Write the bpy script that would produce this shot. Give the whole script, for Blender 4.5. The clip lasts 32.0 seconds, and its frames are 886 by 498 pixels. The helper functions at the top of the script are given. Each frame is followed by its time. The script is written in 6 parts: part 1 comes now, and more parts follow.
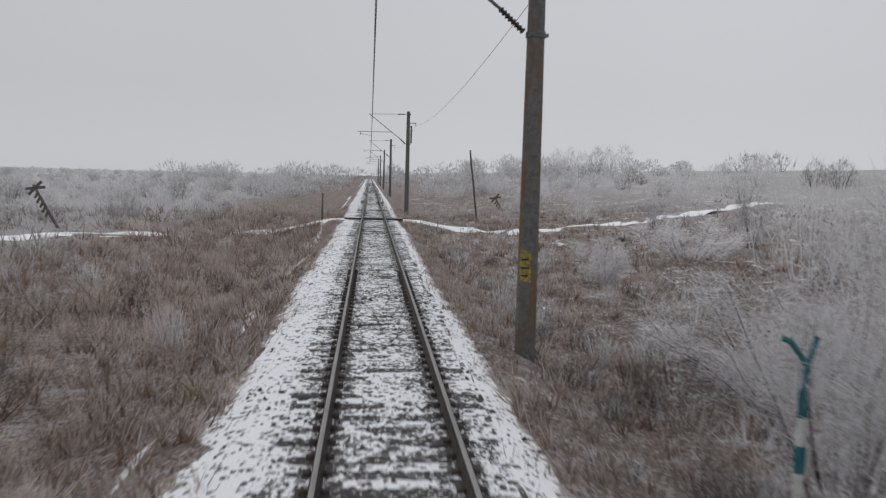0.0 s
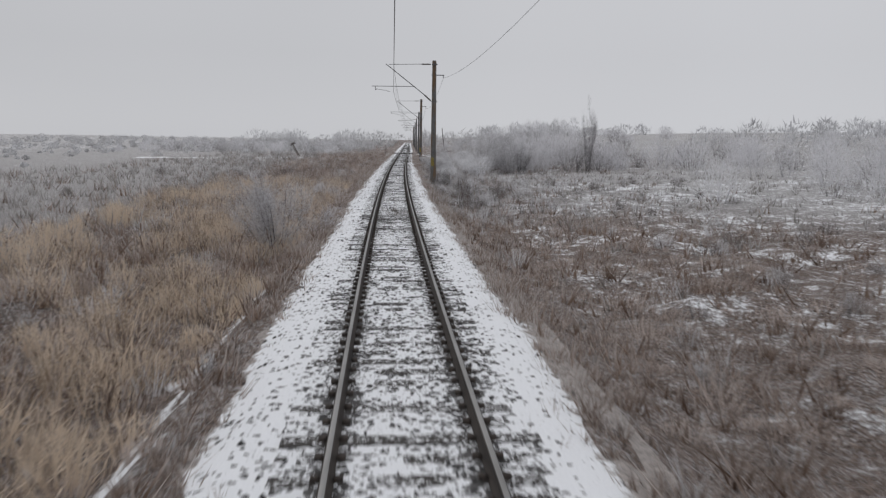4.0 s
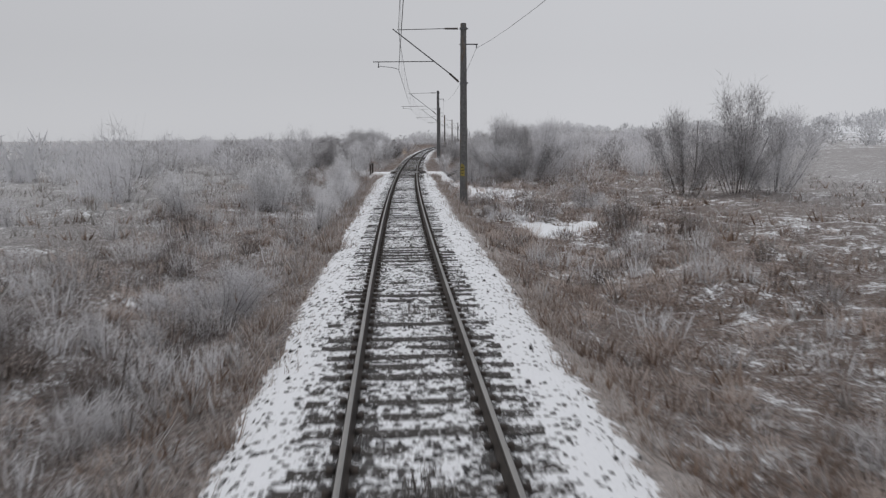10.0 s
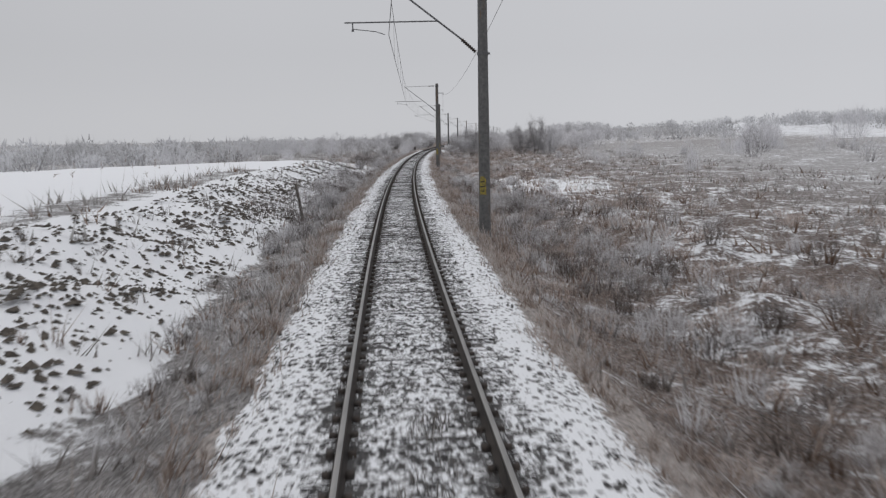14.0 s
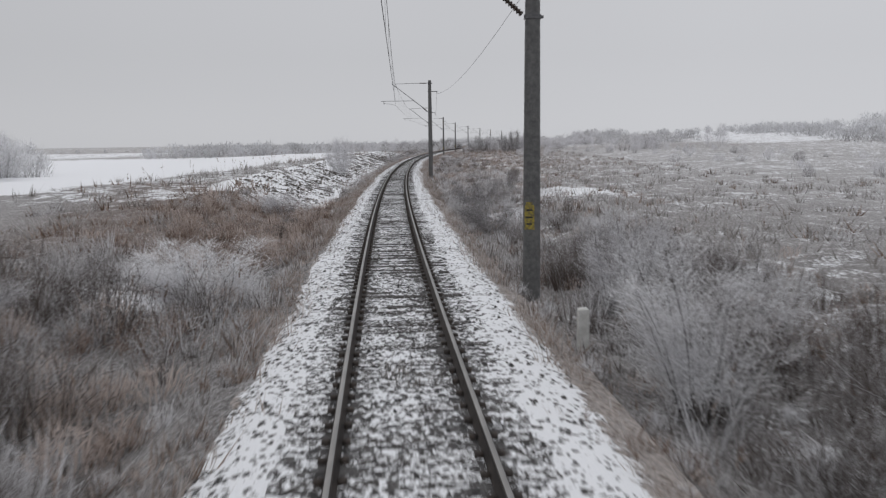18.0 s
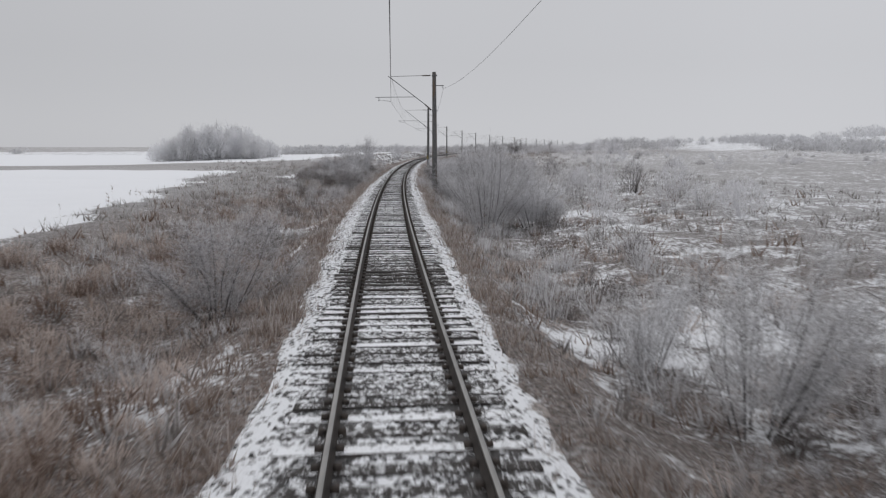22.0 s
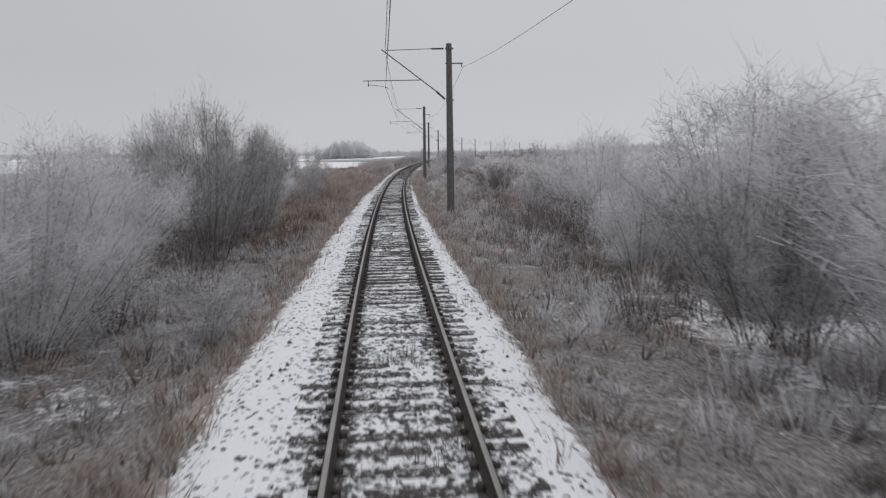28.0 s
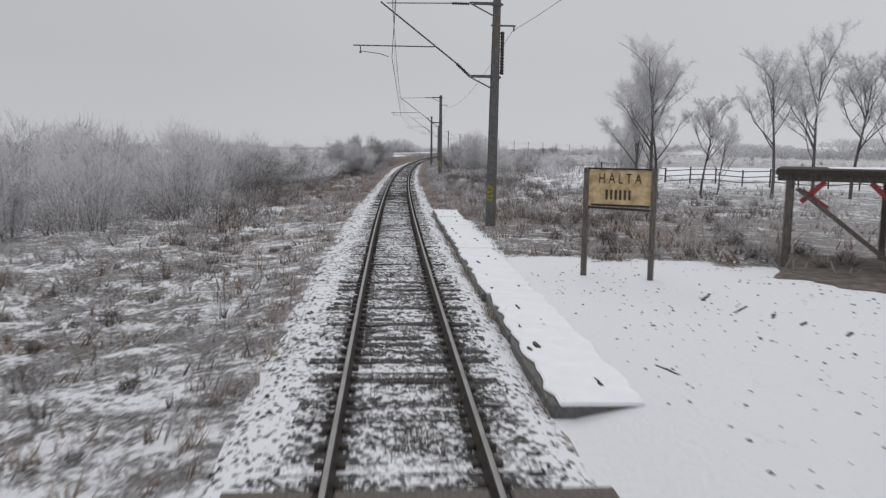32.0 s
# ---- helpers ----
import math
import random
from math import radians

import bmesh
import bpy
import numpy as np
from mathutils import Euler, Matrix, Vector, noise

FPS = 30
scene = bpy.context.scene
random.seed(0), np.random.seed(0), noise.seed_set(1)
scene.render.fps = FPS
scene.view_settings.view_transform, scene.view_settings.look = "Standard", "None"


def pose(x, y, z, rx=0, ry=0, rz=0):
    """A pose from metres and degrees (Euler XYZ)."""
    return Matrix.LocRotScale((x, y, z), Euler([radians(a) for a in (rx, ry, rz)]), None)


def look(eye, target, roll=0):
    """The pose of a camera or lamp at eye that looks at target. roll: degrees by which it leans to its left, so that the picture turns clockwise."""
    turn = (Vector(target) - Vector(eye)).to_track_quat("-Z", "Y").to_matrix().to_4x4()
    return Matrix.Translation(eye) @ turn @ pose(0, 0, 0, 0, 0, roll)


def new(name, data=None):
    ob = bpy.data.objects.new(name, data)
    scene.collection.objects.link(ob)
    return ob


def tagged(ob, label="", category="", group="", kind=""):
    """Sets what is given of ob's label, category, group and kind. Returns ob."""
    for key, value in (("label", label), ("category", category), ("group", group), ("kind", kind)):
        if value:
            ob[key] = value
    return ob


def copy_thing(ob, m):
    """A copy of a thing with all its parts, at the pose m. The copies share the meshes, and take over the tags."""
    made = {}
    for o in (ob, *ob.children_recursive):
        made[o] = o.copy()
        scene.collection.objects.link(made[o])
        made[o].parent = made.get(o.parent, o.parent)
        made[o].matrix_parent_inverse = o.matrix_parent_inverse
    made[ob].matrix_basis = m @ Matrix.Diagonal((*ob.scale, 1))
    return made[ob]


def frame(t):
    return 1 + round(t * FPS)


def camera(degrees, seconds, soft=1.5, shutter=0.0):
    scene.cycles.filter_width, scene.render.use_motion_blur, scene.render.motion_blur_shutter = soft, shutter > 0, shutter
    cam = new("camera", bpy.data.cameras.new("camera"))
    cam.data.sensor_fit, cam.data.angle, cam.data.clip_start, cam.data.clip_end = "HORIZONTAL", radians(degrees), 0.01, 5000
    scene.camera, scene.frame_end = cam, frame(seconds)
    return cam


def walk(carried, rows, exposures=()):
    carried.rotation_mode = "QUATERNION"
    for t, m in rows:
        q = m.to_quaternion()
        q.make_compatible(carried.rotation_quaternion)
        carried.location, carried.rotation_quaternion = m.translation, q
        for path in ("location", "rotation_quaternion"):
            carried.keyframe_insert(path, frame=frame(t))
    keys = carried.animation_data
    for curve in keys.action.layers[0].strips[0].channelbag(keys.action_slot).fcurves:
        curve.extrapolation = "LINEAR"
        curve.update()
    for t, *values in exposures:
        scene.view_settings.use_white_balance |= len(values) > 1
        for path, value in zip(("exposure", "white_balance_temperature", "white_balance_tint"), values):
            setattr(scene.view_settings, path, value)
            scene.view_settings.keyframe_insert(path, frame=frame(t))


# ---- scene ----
# ---------- camera and its way ----------
cam = camera(58.0, 32.0, soft=1.25, shutter=0.12)
# seconds, x, y, z, tilt, heading, lean
PATH = [
    (0.0, -0.275, 0.000, 2.858, 84.732, -5.376, 1.409),
    (1.0, -0.228, -25.513, 2.858, 84.200, -5.204, 1.710),
    (2.0, -0.020, -51.041, 2.858, 82.992, -3.788, 0.386),
    (3.0, 0.426, -76.582, 2.858, 83.072, -3.134, 0.805),
    (4.0, 1.164, -102.133, 2.858, 82.134, -2.496, 0.899),
    (5.0, 2.236, -127.687, 2.858, 81.196, -1.838, 0.994),
    (6.0, 3.628, -153.265, 2.858, 80.258, -1.235, 1.088),
    (7.0, 5.323, -178.887, 2.858, 83.316, -0.401, 0.617),
    (8.0, 7.334, -204.550, 2.858, 81.841, 0.168, 0.852),
    (9.0, 9.697, -230.246, 2.858, 81.919, 1.101, 0.214),
    (10.0, 12.442, -255.968, 2.858, 81.992, 2.738, -0.394),
    (11.0, 15.582, -281.707, 2.858, 81.462, 3.044, 0.262),
    (12.0, 19.139, -307.454, 2.858, 81.217, 4.183, -0.437),
    (13.0, 23.152, -333.196, 2.858, 81.773, 4.934, -0.942),
    (14.0, 27.662, -358.918, 2.858, 81.925, 6.300, -1.059),
    (15.0, 32.680, -384.609, 2.858, 82.003, 7.232, -0.934),
    (16.0, 38.186, -410.211, 2.858, 82.080, 8.138, -0.809),
    (17.0, 44.148, -435.674, 2.858, 82.158, 8.974, -0.684),
    (18.0, 50.528, -460.997, 2.858, 82.301, 9.988, -0.824),
    (19.0, 57.301, -486.180, 2.858, 83.058, 11.341, -0.969),
    (20.0, 64.478, -511.213, 2.858, 82.495, 12.010, -0.308),
    (21.0, 72.068, -536.088, 2.858, 82.462, 12.854, -0.088),
    (22.0, 80.042, -560.806, 2.858, 82.637, 13.517, 0.033),
    (23.0, 88.362, -585.376, 2.858, 82.541, 14.576, 0.024),
    (24.0, 97.009, -609.796, 2.858, 83.184, 15.200, 0.059),
    (25.0, 105.987, -634.062, 2.858, 82.888, 15.958, -0.032),
    (26.0, 115.299, -658.164, 2.858, 82.927, 16.801, -0.128),
    (27.0, 124.959, -682.090, 2.858, 82.967, 17.684, -0.225),
    (28.0, 134.974, -705.830, 2.858, 83.007, 18.554, -0.321),
    (29.0, 145.316, -729.389, 2.858, 82.919, 19.545, -0.406),
    (30.0, 155.949, -752.778, 2.858, 83.075, 20.223, 0.152),
    (31.0, 166.842, -776.007, 2.858, 83.047, 20.891, 0.204),
    (32.0, 177.969, -799.083, 2.858, 82.789, 21.839, 0.875),
]
walk(cam, [(r[0], pose(r[1], r[2], r[3], r[4], 0, r[5]) @ pose(0, 0, 0, 0, 0, r[6])) for r in PATH],
     exposures=((0, -0.04), (32, 0.0)))

# ---------- world and light: a fog-white overcast winter day ----------
SUN_ELEVATION, SUN_HEADING = 42.0, -35.0
world = bpy.data.worlds.new("overcast")
scene.world = world
world.use_nodes = True
wn = world.node_tree
wn.nodes.clear()
w_out = wn.nodes.new("ShaderNodeOutputWorld")
w_bg = wn.nodes.new("ShaderNodeBackground")
w_sky = wn.nodes.new("ShaderNodeTexSky")
w_sky.sky_type, w_sky.sun_disc = "NISHITA", False
w_sky.sun_elevation, w_sky.sun_rotation = radians(SUN_ELEVATION), radians(SUN_HEADING)
w_grey = wn.nodes.new("ShaderNodeHueSaturation")
w_grey.inputs["Saturation"].default_value = 0.1
w_grey.inputs["Value"].default_value = 0.10
w_co = wn.nodes.new("ShaderNodeTexCoord")
w_sep = wn.nodes.new("ShaderNodeSeparateXYZ")
w_ramp = wn.nodes.new("ShaderNodeValToRGB")
cr = w_ramp.color_ramp
cr.elements[0].position, cr.elements[0].color = 0.0, (0.60, 0.608, 0.64, 1)
cr.elements[1].position, cr.elements[1].color = 1.0, (1.02, 1.03, 1.06, 1)
e = cr.elements.new(0.10)
e.color = (0.575, 0.582, 0.612, 1)
e = cr.elements.new(0.32)
e.color = (0.60, 0.608, 0.64, 1)
w_noise = wn.nodes.new("ShaderNodeTexNoise")
w_noise.inputs["Scale"].default_value, w_noise.inputs["Detail"].default_value = 1.4, 3
w_map = wn.nodes.new("ShaderNodeMapRange")
w_map.inputs["To Min"].default_value, w_map.inputs["To Max"].default_value = 0.92, 1.06
w_mul = wn.nodes.new("ShaderNodeVectorMath")
w_mul.operation = "MULTIPLY"
w_mix = wn.nodes.new("ShaderNodeMix")
w_mix.data_type = "RGBA"
w_mix.inputs["Factor"].default_value = 0.06
wl = wn.links.new
w_side = wn.nodes.new("ShaderNodeMapRange")
for k_, v_ in (("From Min", -0.75), ("From Max", 0.35), ("To Min", 0.80), ("To Max", 1.0)):
    w_side.inputs[k_].default_value = v_
w_both = wn.nodes.new("ShaderNodeMath")
w_both.operation = "MULTIPLY"
wl(w_sep.outputs["X"], w_side.inputs["Value"])
wl(w_map.outputs["Result"], w_both.inputs[0])
wl(w_side.outputs["Result"], w_both.inputs[1])
wl(w_co.outputs["Generated"], w_sep.inputs[0])
wl(w_co.outputs["Generated"], w_noise.inputs["Vector"])
wl(w_sep.outputs["Z"], w_ramp.inputs["Fac"])
wl(w_noise.outputs["Fac"], w_map.inputs["Value"])
wl(w_ramp.outputs["Color"], w_mul.inputs[0])
wl(w_both.outputs[0], w_mul.inputs[1])
wl(w_sky.outputs["Color"], w_grey.inputs["Color"])
wl(w_mul.outputs["Vector"], w_mix.inputs["A"])
wl(w_grey.outputs["Color"], w_mix.inputs["B"])
wl(w_mix.outputs["Result"], w_bg.inputs["Color"])
wl(w_bg.outputs["Background"], w_out.inputs["Surface"])
w_bg.inputs["Strength"].default_value = 1.0

sun = new("sun", bpy.data.lights.new("sun", "SUN"))
sun.data.energy, sun.data.angle, sun.data.color = 0.5, radians(40), (1.0, 0.97, 0.93)
az, el = radians(SUN_HEADING), radians(SUN_ELEVATION)
sun.matrix_world = look((math.sin(az) * math.cos(el) * 50, math.cos(az) * math.cos(el) * 50, math.sin(el) * 50), (0, 0, 0))


# ---------- materials ----------
class Mat:
    """A small builder for a node material."""

    def __init__(self, name, rough=0.9, metal=0.0):
        self.m = bpy.data.materials.new(name)
        self.m.use_nodes = True
        self.t = self.m.node_tree
        self.b = self.t.nodes["Principled BSDF"]
        self.b.inputs["Roughness"].default_value = rough
        self.b.inputs["Metallic"].default_value = metal
        self.b.inputs["Specular IOR Level"].default_value = 0.25

    def node(self, kind, **props):
        n = self.t.nodes.new(kind)
        for k, v in props.items():
            n.inputs[k.replace("_", " ")].default_value = v
        return n

    def link(self, a, b):
        self.t.links.new(a, b)

    def coord(self, scale=(1, 1, 1), which="Object"):
        c, m = self.node("ShaderNodeTexCoord"), self.node("ShaderNodeMapping")
        m.inputs["Scale"].default_value = scale
        self.link(c.outputs[which], m.inputs["Vector"])
        return m.outputs["Vector"]

    def noise(self, scale, detail=4, rough=0.6, vec=None):
        n = self.node("ShaderNodeTexNoise", Scale=scale, Detail=detail, Roughness=rough)
        self.link(vec if vec else self.coord(), n.inputs["Vector"])
        return n.outputs["Fac"]

    def voronoi(self, scale, vec=None):
        n = self.node("ShaderNodeTexVoronoi", Scale=scale)
        self.link(vec if vec else self.coord(), n.inputs["Vector"])
        return n.outputs["Distance"]

    def step(self, value, lo, hi):
        n = self.node("ShaderNodeMapRange")
        n.interpolation_type = "SMOOTHSTEP"
        n.inputs["From Min"].default_value, n.inputs["From Max"].default_value = lo, hi
        self.link(value, n.inputs["Value"])
        return n.outputs["Result"]

    def math(self, op, a, b=0.0):
        n = self.node("ShaderNodeMath")
        n.operation = op
        for i, v in enumerate((a, b)):
            if isinstance(v, (int, float)):
                n.inputs[i].default_value = v
            else:
                self.link(v, n.inputs[i])
        return n.outputs[0]

    def mix(self, fac, a, b):
        n = self.node("ShaderNodeMix")
        n.data_type = "RGBA"
        for key, v in (("Factor", fac), ("A", a), ("B", b)):
            if isinstance(v, (int, float)):
                n.inputs[key].default_value = v
            elif isinstance(v, tuple):
                n.inputs[key].default_value = (*v, 1)
            else:
                self.link(v, n.inputs[key])
        return n.outputs["Result"]

    def attr(self, name):
        n = self.node("ShaderNodeAttribute")
        n.attribute_name = name
        return n.outputs["Fac"]

    def up(self):
        g, s = self.node("ShaderNodeNewGeometry"), self.node("ShaderNodeSeparateXYZ")
        self.link(g.outputs["Normal"], s.inputs[0])
        return s.outputs["Z"]

    def island(self):
        return self.node("ShaderNodeNewGeometry").outputs["Random Per Island"]

    def each(self):
        return self.node("ShaderNodeObjectInfo").outputs["Random"]

    def colour(self, c):
        if isinstance(c, tuple):
            self.b.inputs["Base Color"].default_value = (*c, 1)
        else:
            self.link(c, self.b.inputs["Base Color"])

    def thin(self, c, share=0.35):
        """Lets some light through, as thin blades and rime do."""
        t, mix, out = self.node("ShaderNodeBsdfTranslucent"), self.node("ShaderNodeMixShader"), self.t.nodes["Material Output"]
        self.link(c, t.inputs["Color"])
        mix.inputs[0].default_value = share
        self.link(self.b.outputs[0], mix.inputs[1])
        self.link(t.outputs[0], mix.inputs[2])
        self.link(mix.outputs[0], out.inputs["Surface"])

    def bump(self, height, strength=0.3, distance=0.02):
        n = self.node("ShaderNodeBump", Strength=strength, Distance=distance)
        self.link(height, n.inputs["Height"])
        self.link(n.outputs["Normal"], self.b.inputs["Normal"])


SNOW = (0.80, 0.81, 0.84)


def plain(name, c1, c2, scale, rough=0.85, metal=0.0, bump=0.2, stretch=(1, 1, 1)):
    m = Mat(name, rough, metal)
    f = m.noise(scale, 5, 0.65, m.coord(stretch))
    m.colour(m.mix(m.step(f, 0.3, 0.7), c1, c2))
    m.bump(f, bump, 0.01)
    return m.m


def make_ground():
    m = Mat("winter_ground", 0.95)
    big, mid, fine = m.noise(0.22, 3), m.noise(1.3, 6, 0.75), m.noise(7.0, 6, 0.8)
    blend = m.math("ADD", m.math("MULTIPLY", big, 0.20), m.math("ADD", m.math("MULTIPLY", mid, 0.40), m.math("MULTIPLY", fine, 0.40)))
    edge = m.math("ADD", blend, m.math("MULTIPLY", m.math("SUBTRACT", m.attr("snow"), 0.5), 0.42))
    mask = m.step(edge, 0.495, 0.54)
    blade = m.noise(11.0, 6, 0.85)
    straw = m.mix(m.step(blade, 0.38, 0.62), (0.05, 0.038, 0.033), (0.25, 0.192, 0.165))
    grey = m.mix(m.step(blade, 0.38, 0.62), (0.05, 0.046, 0.043), (0.36, 0.345, 0.345))
    # frosted growth, lightened further by painted haze where the attribute is high
    grey = m.mix(m.math("MULTIPLY", m.attr("rime"), m.step(fine, 0.25, 0.6)), grey, (0.45, 0.44, 0.445))
    soil = m.mix(m.step(m.math("ADD", m.attr("brown"), m.math("MULTIPLY", mid, 0.5)), 0.55, 0.95), grey, straw)
    speck = m.math("MULTIPLY", m.step(m.math("ADD", m.math("MULTIPLY", m.noise(15.0, 5, 0.8), 0.7), m.math("MULTIPLY", mid, 0.3)), 0.50, 0.57), 0.6)
    soil = m.mix(speck, soil, (0.60, 0.595, 0.61))
    m.colour(m.mix(mask, soil, SNOW))
    m.bump(m.math("ADD", m.math("MULTIPLY", fine, m.math("SUBTRACT", 1.0, m.math("MULTIPLY", mask, 0.55))), m.math("MULTIPLY", mask, 0.35)), 0.9, 0.10)
    return m.m


def make_ballast():
    m = Mat("snowy_ballast", 0.95)
    wob = m.node("ShaderNodeVectorMath")
    wob.operation = "MULTIPLY_ADD"
    nz = m.node("ShaderNodeTexNoise", Scale=16.0, Detail=3.0)
    vec = m.coord()
    m.link(vec, nz.inputs["Vector"])
    m.link(nz.outputs["Color"], wob.inputs[0])
    wob.inputs[1].default_value = (0.10, 0.10, 0.0)
    m.link(vec, wob.inputs[2])
    big, fine = m.noise(1.1, 5, 0.7, vec), m.noise(34.0, 4, 0.6, vec)
    bare = m.math("ADD", m.math("MULTIPLY", m.math("SUBTRACT", big, 0.5), 0.62), m.math("SUBTRACT", 0.30, m.math("MULTIPLY", m.attr("snow"), 0.62)))
    spots, tones = [], []
    for scale, gain, lower in ((13.0, 0.62, 0.0), (24.0, 0.46, 0.10)):
        vo = m.node("ShaderNodeTexVoronoi", Scale=scale)
        m.link(wob.outputs[0], vo.inputs["Vector"])
        pick = m.node("ShaderNodeSeparateColor")
        m.link(vo.outputs["Color"], pick.inputs[0])
        size = m.math("SUBTRACT", m.math("ADD", m.math("MULTIPLY", pick.outputs[0], gain), bare), lower)
        spots.append(m.step(m.math("SUBTRACT", size, m.math("MULTIPLY", vo.outputs["Distance"], 0.66)), 0.0, 0.06))
        tones.append(pick.outputs[1])
    spot = m.math("MAXIMUM", spots[0], spots[1])
    stone = m.mix(tones[0], (0.030, 0.029, 0.030), (0.105, 0.101, 0.101))
    stone = m.mix(m.math("MULTIPLY", m.step(fine, 0.52, 0.72), 0.35), stone, (0.4, 0.4, 0.41))
    snow = m.mix(m.step(fine, 0.25, 0.8), (0.72, 0.73, 0.76), SNOW)
    c = m.mix(spot, snow, stone)
    # dead grass and soil creep in over the rim
    rim = m.step(m.math("ADD", m.attr("rim"), m.math("MULTIPLY", m.math("SUBTRACT", m.noise(3.2, 6, 0.75, vec), 0.5), 2.4)), 0.42, 0.62)
    straw = m.mix(m.step(m.noise(13.0, 5, 0.75, vec), 0.35, 0.65), (0.08, 0.062, 0.052), (0.33, 0.28, 0.25))
    m.colour(m.mix(m.math("MULTIPLY", rim, 0.85), c, straw))
    m.bump(m.math("ADD", spot, m.math("MULTIPLY", fine, 0.5)), 0.7, 0.04)
    return m.m


def make_stone():
    m = Mat("ballast_stone", 0.9)
    f = m.noise(25.0, 4)
    m.colour(m.mix(m.island(), (0.026, 0.025, 0.026), (0.105, 0.10, 0.099)))
    m.bump(f, 0.4, 0.01)
    return m.m


def make_sleeper():
    m = Mat("weathered_sleeper", 0.9)
    grain = m.noise(6.0, 6, 0.7, m.coord((1, 14, 3)))
    where = m.node("ShaderNodeNewGeometry").outputs["Position"]
    patch = m.noise(13.0, 6, 0.8, where)
    lie = m.math("ADD", m.math("MULTIPLY", patch, 1.0), m.math("MULTIPLY", m.each(), 0.16))
    lie = m.math("ADD", lie, m.math("MULTIPLY", m.math("SUBTRACT", m.noise(0.05, 3, 0.6, where), 0.5), 0.55))
    wood = m.mix(m.step(grain, 0.3, 0.7), (0.028, 0.026, 0.026), (0.072, 0.066, 0.063))
    wood = m.mix(m.math("MULTIPLY", m.each(), 0.25), wood, (0.080, 0.062, 0.050))
    cap = m.math("MULTIPLY", m.step(m.up(), 0.8, 0.95), m.step(lie, 0.555, 0.60))
    m.colour(m.mix(cap, wood, SNOW))
    m.bump(grain, 0.4, 0.01)
    return m.m


def make_rail(name, c1, c2, rough, metal):
    m = Mat(name, rough, metal)
    f = m.noise(4.0, 5, 0.7, m.coord((1, 0.15, 1)))
    m.colour(m.mix(m.step(f, 0.3, 0.7), c1, c2))
    m.bump(m.noise(60, 3), 0.15, 0.004)
    return m.m


def make_concrete(name, rust_at):
    m = Mat(name, 0.85)
    f, s = m.noise(9.0, 6, 0.7), m.noise(2.0, 5, 0.65, m.coord((2.2, 2.2, 0.35)))
    base = m.mix(m.step(f, 0.3, 0.7), (0.095, 0.095, 0.097), (0.165, 0.163, 0.16))
    m.colour(m.mix(m.math("MULTIPLY", m.step(m.math("ADD", s, m.math("MULTIPLY", m.each(), 0.12)), rust_at, rust_at + 0.16), 0.8), base, (0.16, 0.095, 0.045)))
    m.bump(f, 0.3, 0.008)
    return m.m


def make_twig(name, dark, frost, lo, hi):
    """Bark under rime that thickens towards the tips; thickets also pass painted shade through tip."""
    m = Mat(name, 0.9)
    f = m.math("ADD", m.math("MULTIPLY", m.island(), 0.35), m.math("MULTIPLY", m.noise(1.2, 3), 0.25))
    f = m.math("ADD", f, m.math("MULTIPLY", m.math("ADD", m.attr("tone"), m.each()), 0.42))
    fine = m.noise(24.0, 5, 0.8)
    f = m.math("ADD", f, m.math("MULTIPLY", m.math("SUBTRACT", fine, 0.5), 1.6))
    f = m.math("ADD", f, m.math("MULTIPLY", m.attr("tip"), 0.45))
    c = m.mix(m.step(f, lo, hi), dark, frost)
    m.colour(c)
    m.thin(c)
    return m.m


def make_grass(name, c1, c2, c3):
    """Dry blades with rime on their tips."""
    m = Mat(name, 0.9)
    r, n = m.island(), m.noise(0.45, 4, 0.65)
    c = m.mix(m.step(m.math("ADD", n, m.math("MULTIPLY", r, 0.25)), 0.42, 0.80), c1, c2)
    f = m.math("ADD", m.math("MULTIPLY", r, 0.35), m.math("ADD", m.math("MULTIPLY", m.noise(0.9, 3), 0.4), m.math("MULTIPLY", m.attr("tip"), 0.55)))
    c = m.mix(m.math("MULTIPLY", m.step(f, 0.45, 1.05), 0.95), c, c3)
    m.colour(c)
    m.thin(c)
    return m.m


M_GROUND, M_BALLAST, M_STONE, M_SLEEPER = make_ground(), make_ballast(), make_stone(), make_sleeper()
M_RAIL_SIDE = make_rail("rusty_rail_side", (0.035, 0.031, 0.03), (0.07, 0.06, 0.054), 0.8, 0.2)
M_RAIL_TOP = make_rail("worn_rail_head", (0.17, 0.167, 0.165), (0.26, 0.257, 0.255), 0.48, 0.35)
M_CONCRETE, M_RUSTED = make_concrete("stained_concrete", 0.62), make_concrete("rust_streaked_concrete", 0.47)
M_STEEL = plain("dull_galvanised_steel", (0.10, 0.10, 0.105), (0.17, 0.17, 0.175), 12, 0.6, 0.4)
M_WIRE = plain("copper_wire_grey", (0.12, 0.12, 0.12), (0.2, 0.2, 0.2), 3, 0.6, 0.3)
M_GLAZE = plain("brown_glazed_insulator", (0.035, 0.028, 0.025), (0.07, 0.05, 0.04), 10, 0.35)
M_YELLOW = plain("faded_yellow_paint", (0.11, 0.10, 0.075), (0.42, 0.33, 0.05), 16, 0.75)
M_BLACK = plain("black_paint", (0.02, 0.02, 0.02), (0.05, 0.05, 0.05), 20, 0.7)
M_WHITE = plain("dirty_white_paint", (0.50, 0.50, 0.48), (0.68, 0.68, 0.66), 7, 0.8)
M_TEAL = plain("teal_paint", (0.02, 0.11, 0.13), (0.05, 0.18, 0.20), 8, 0.6)
M_RED = plain("faded_red_paint", (0.30, 0.05, 0.06), (0.40, 0.10, 0.10), 8, 0.7)
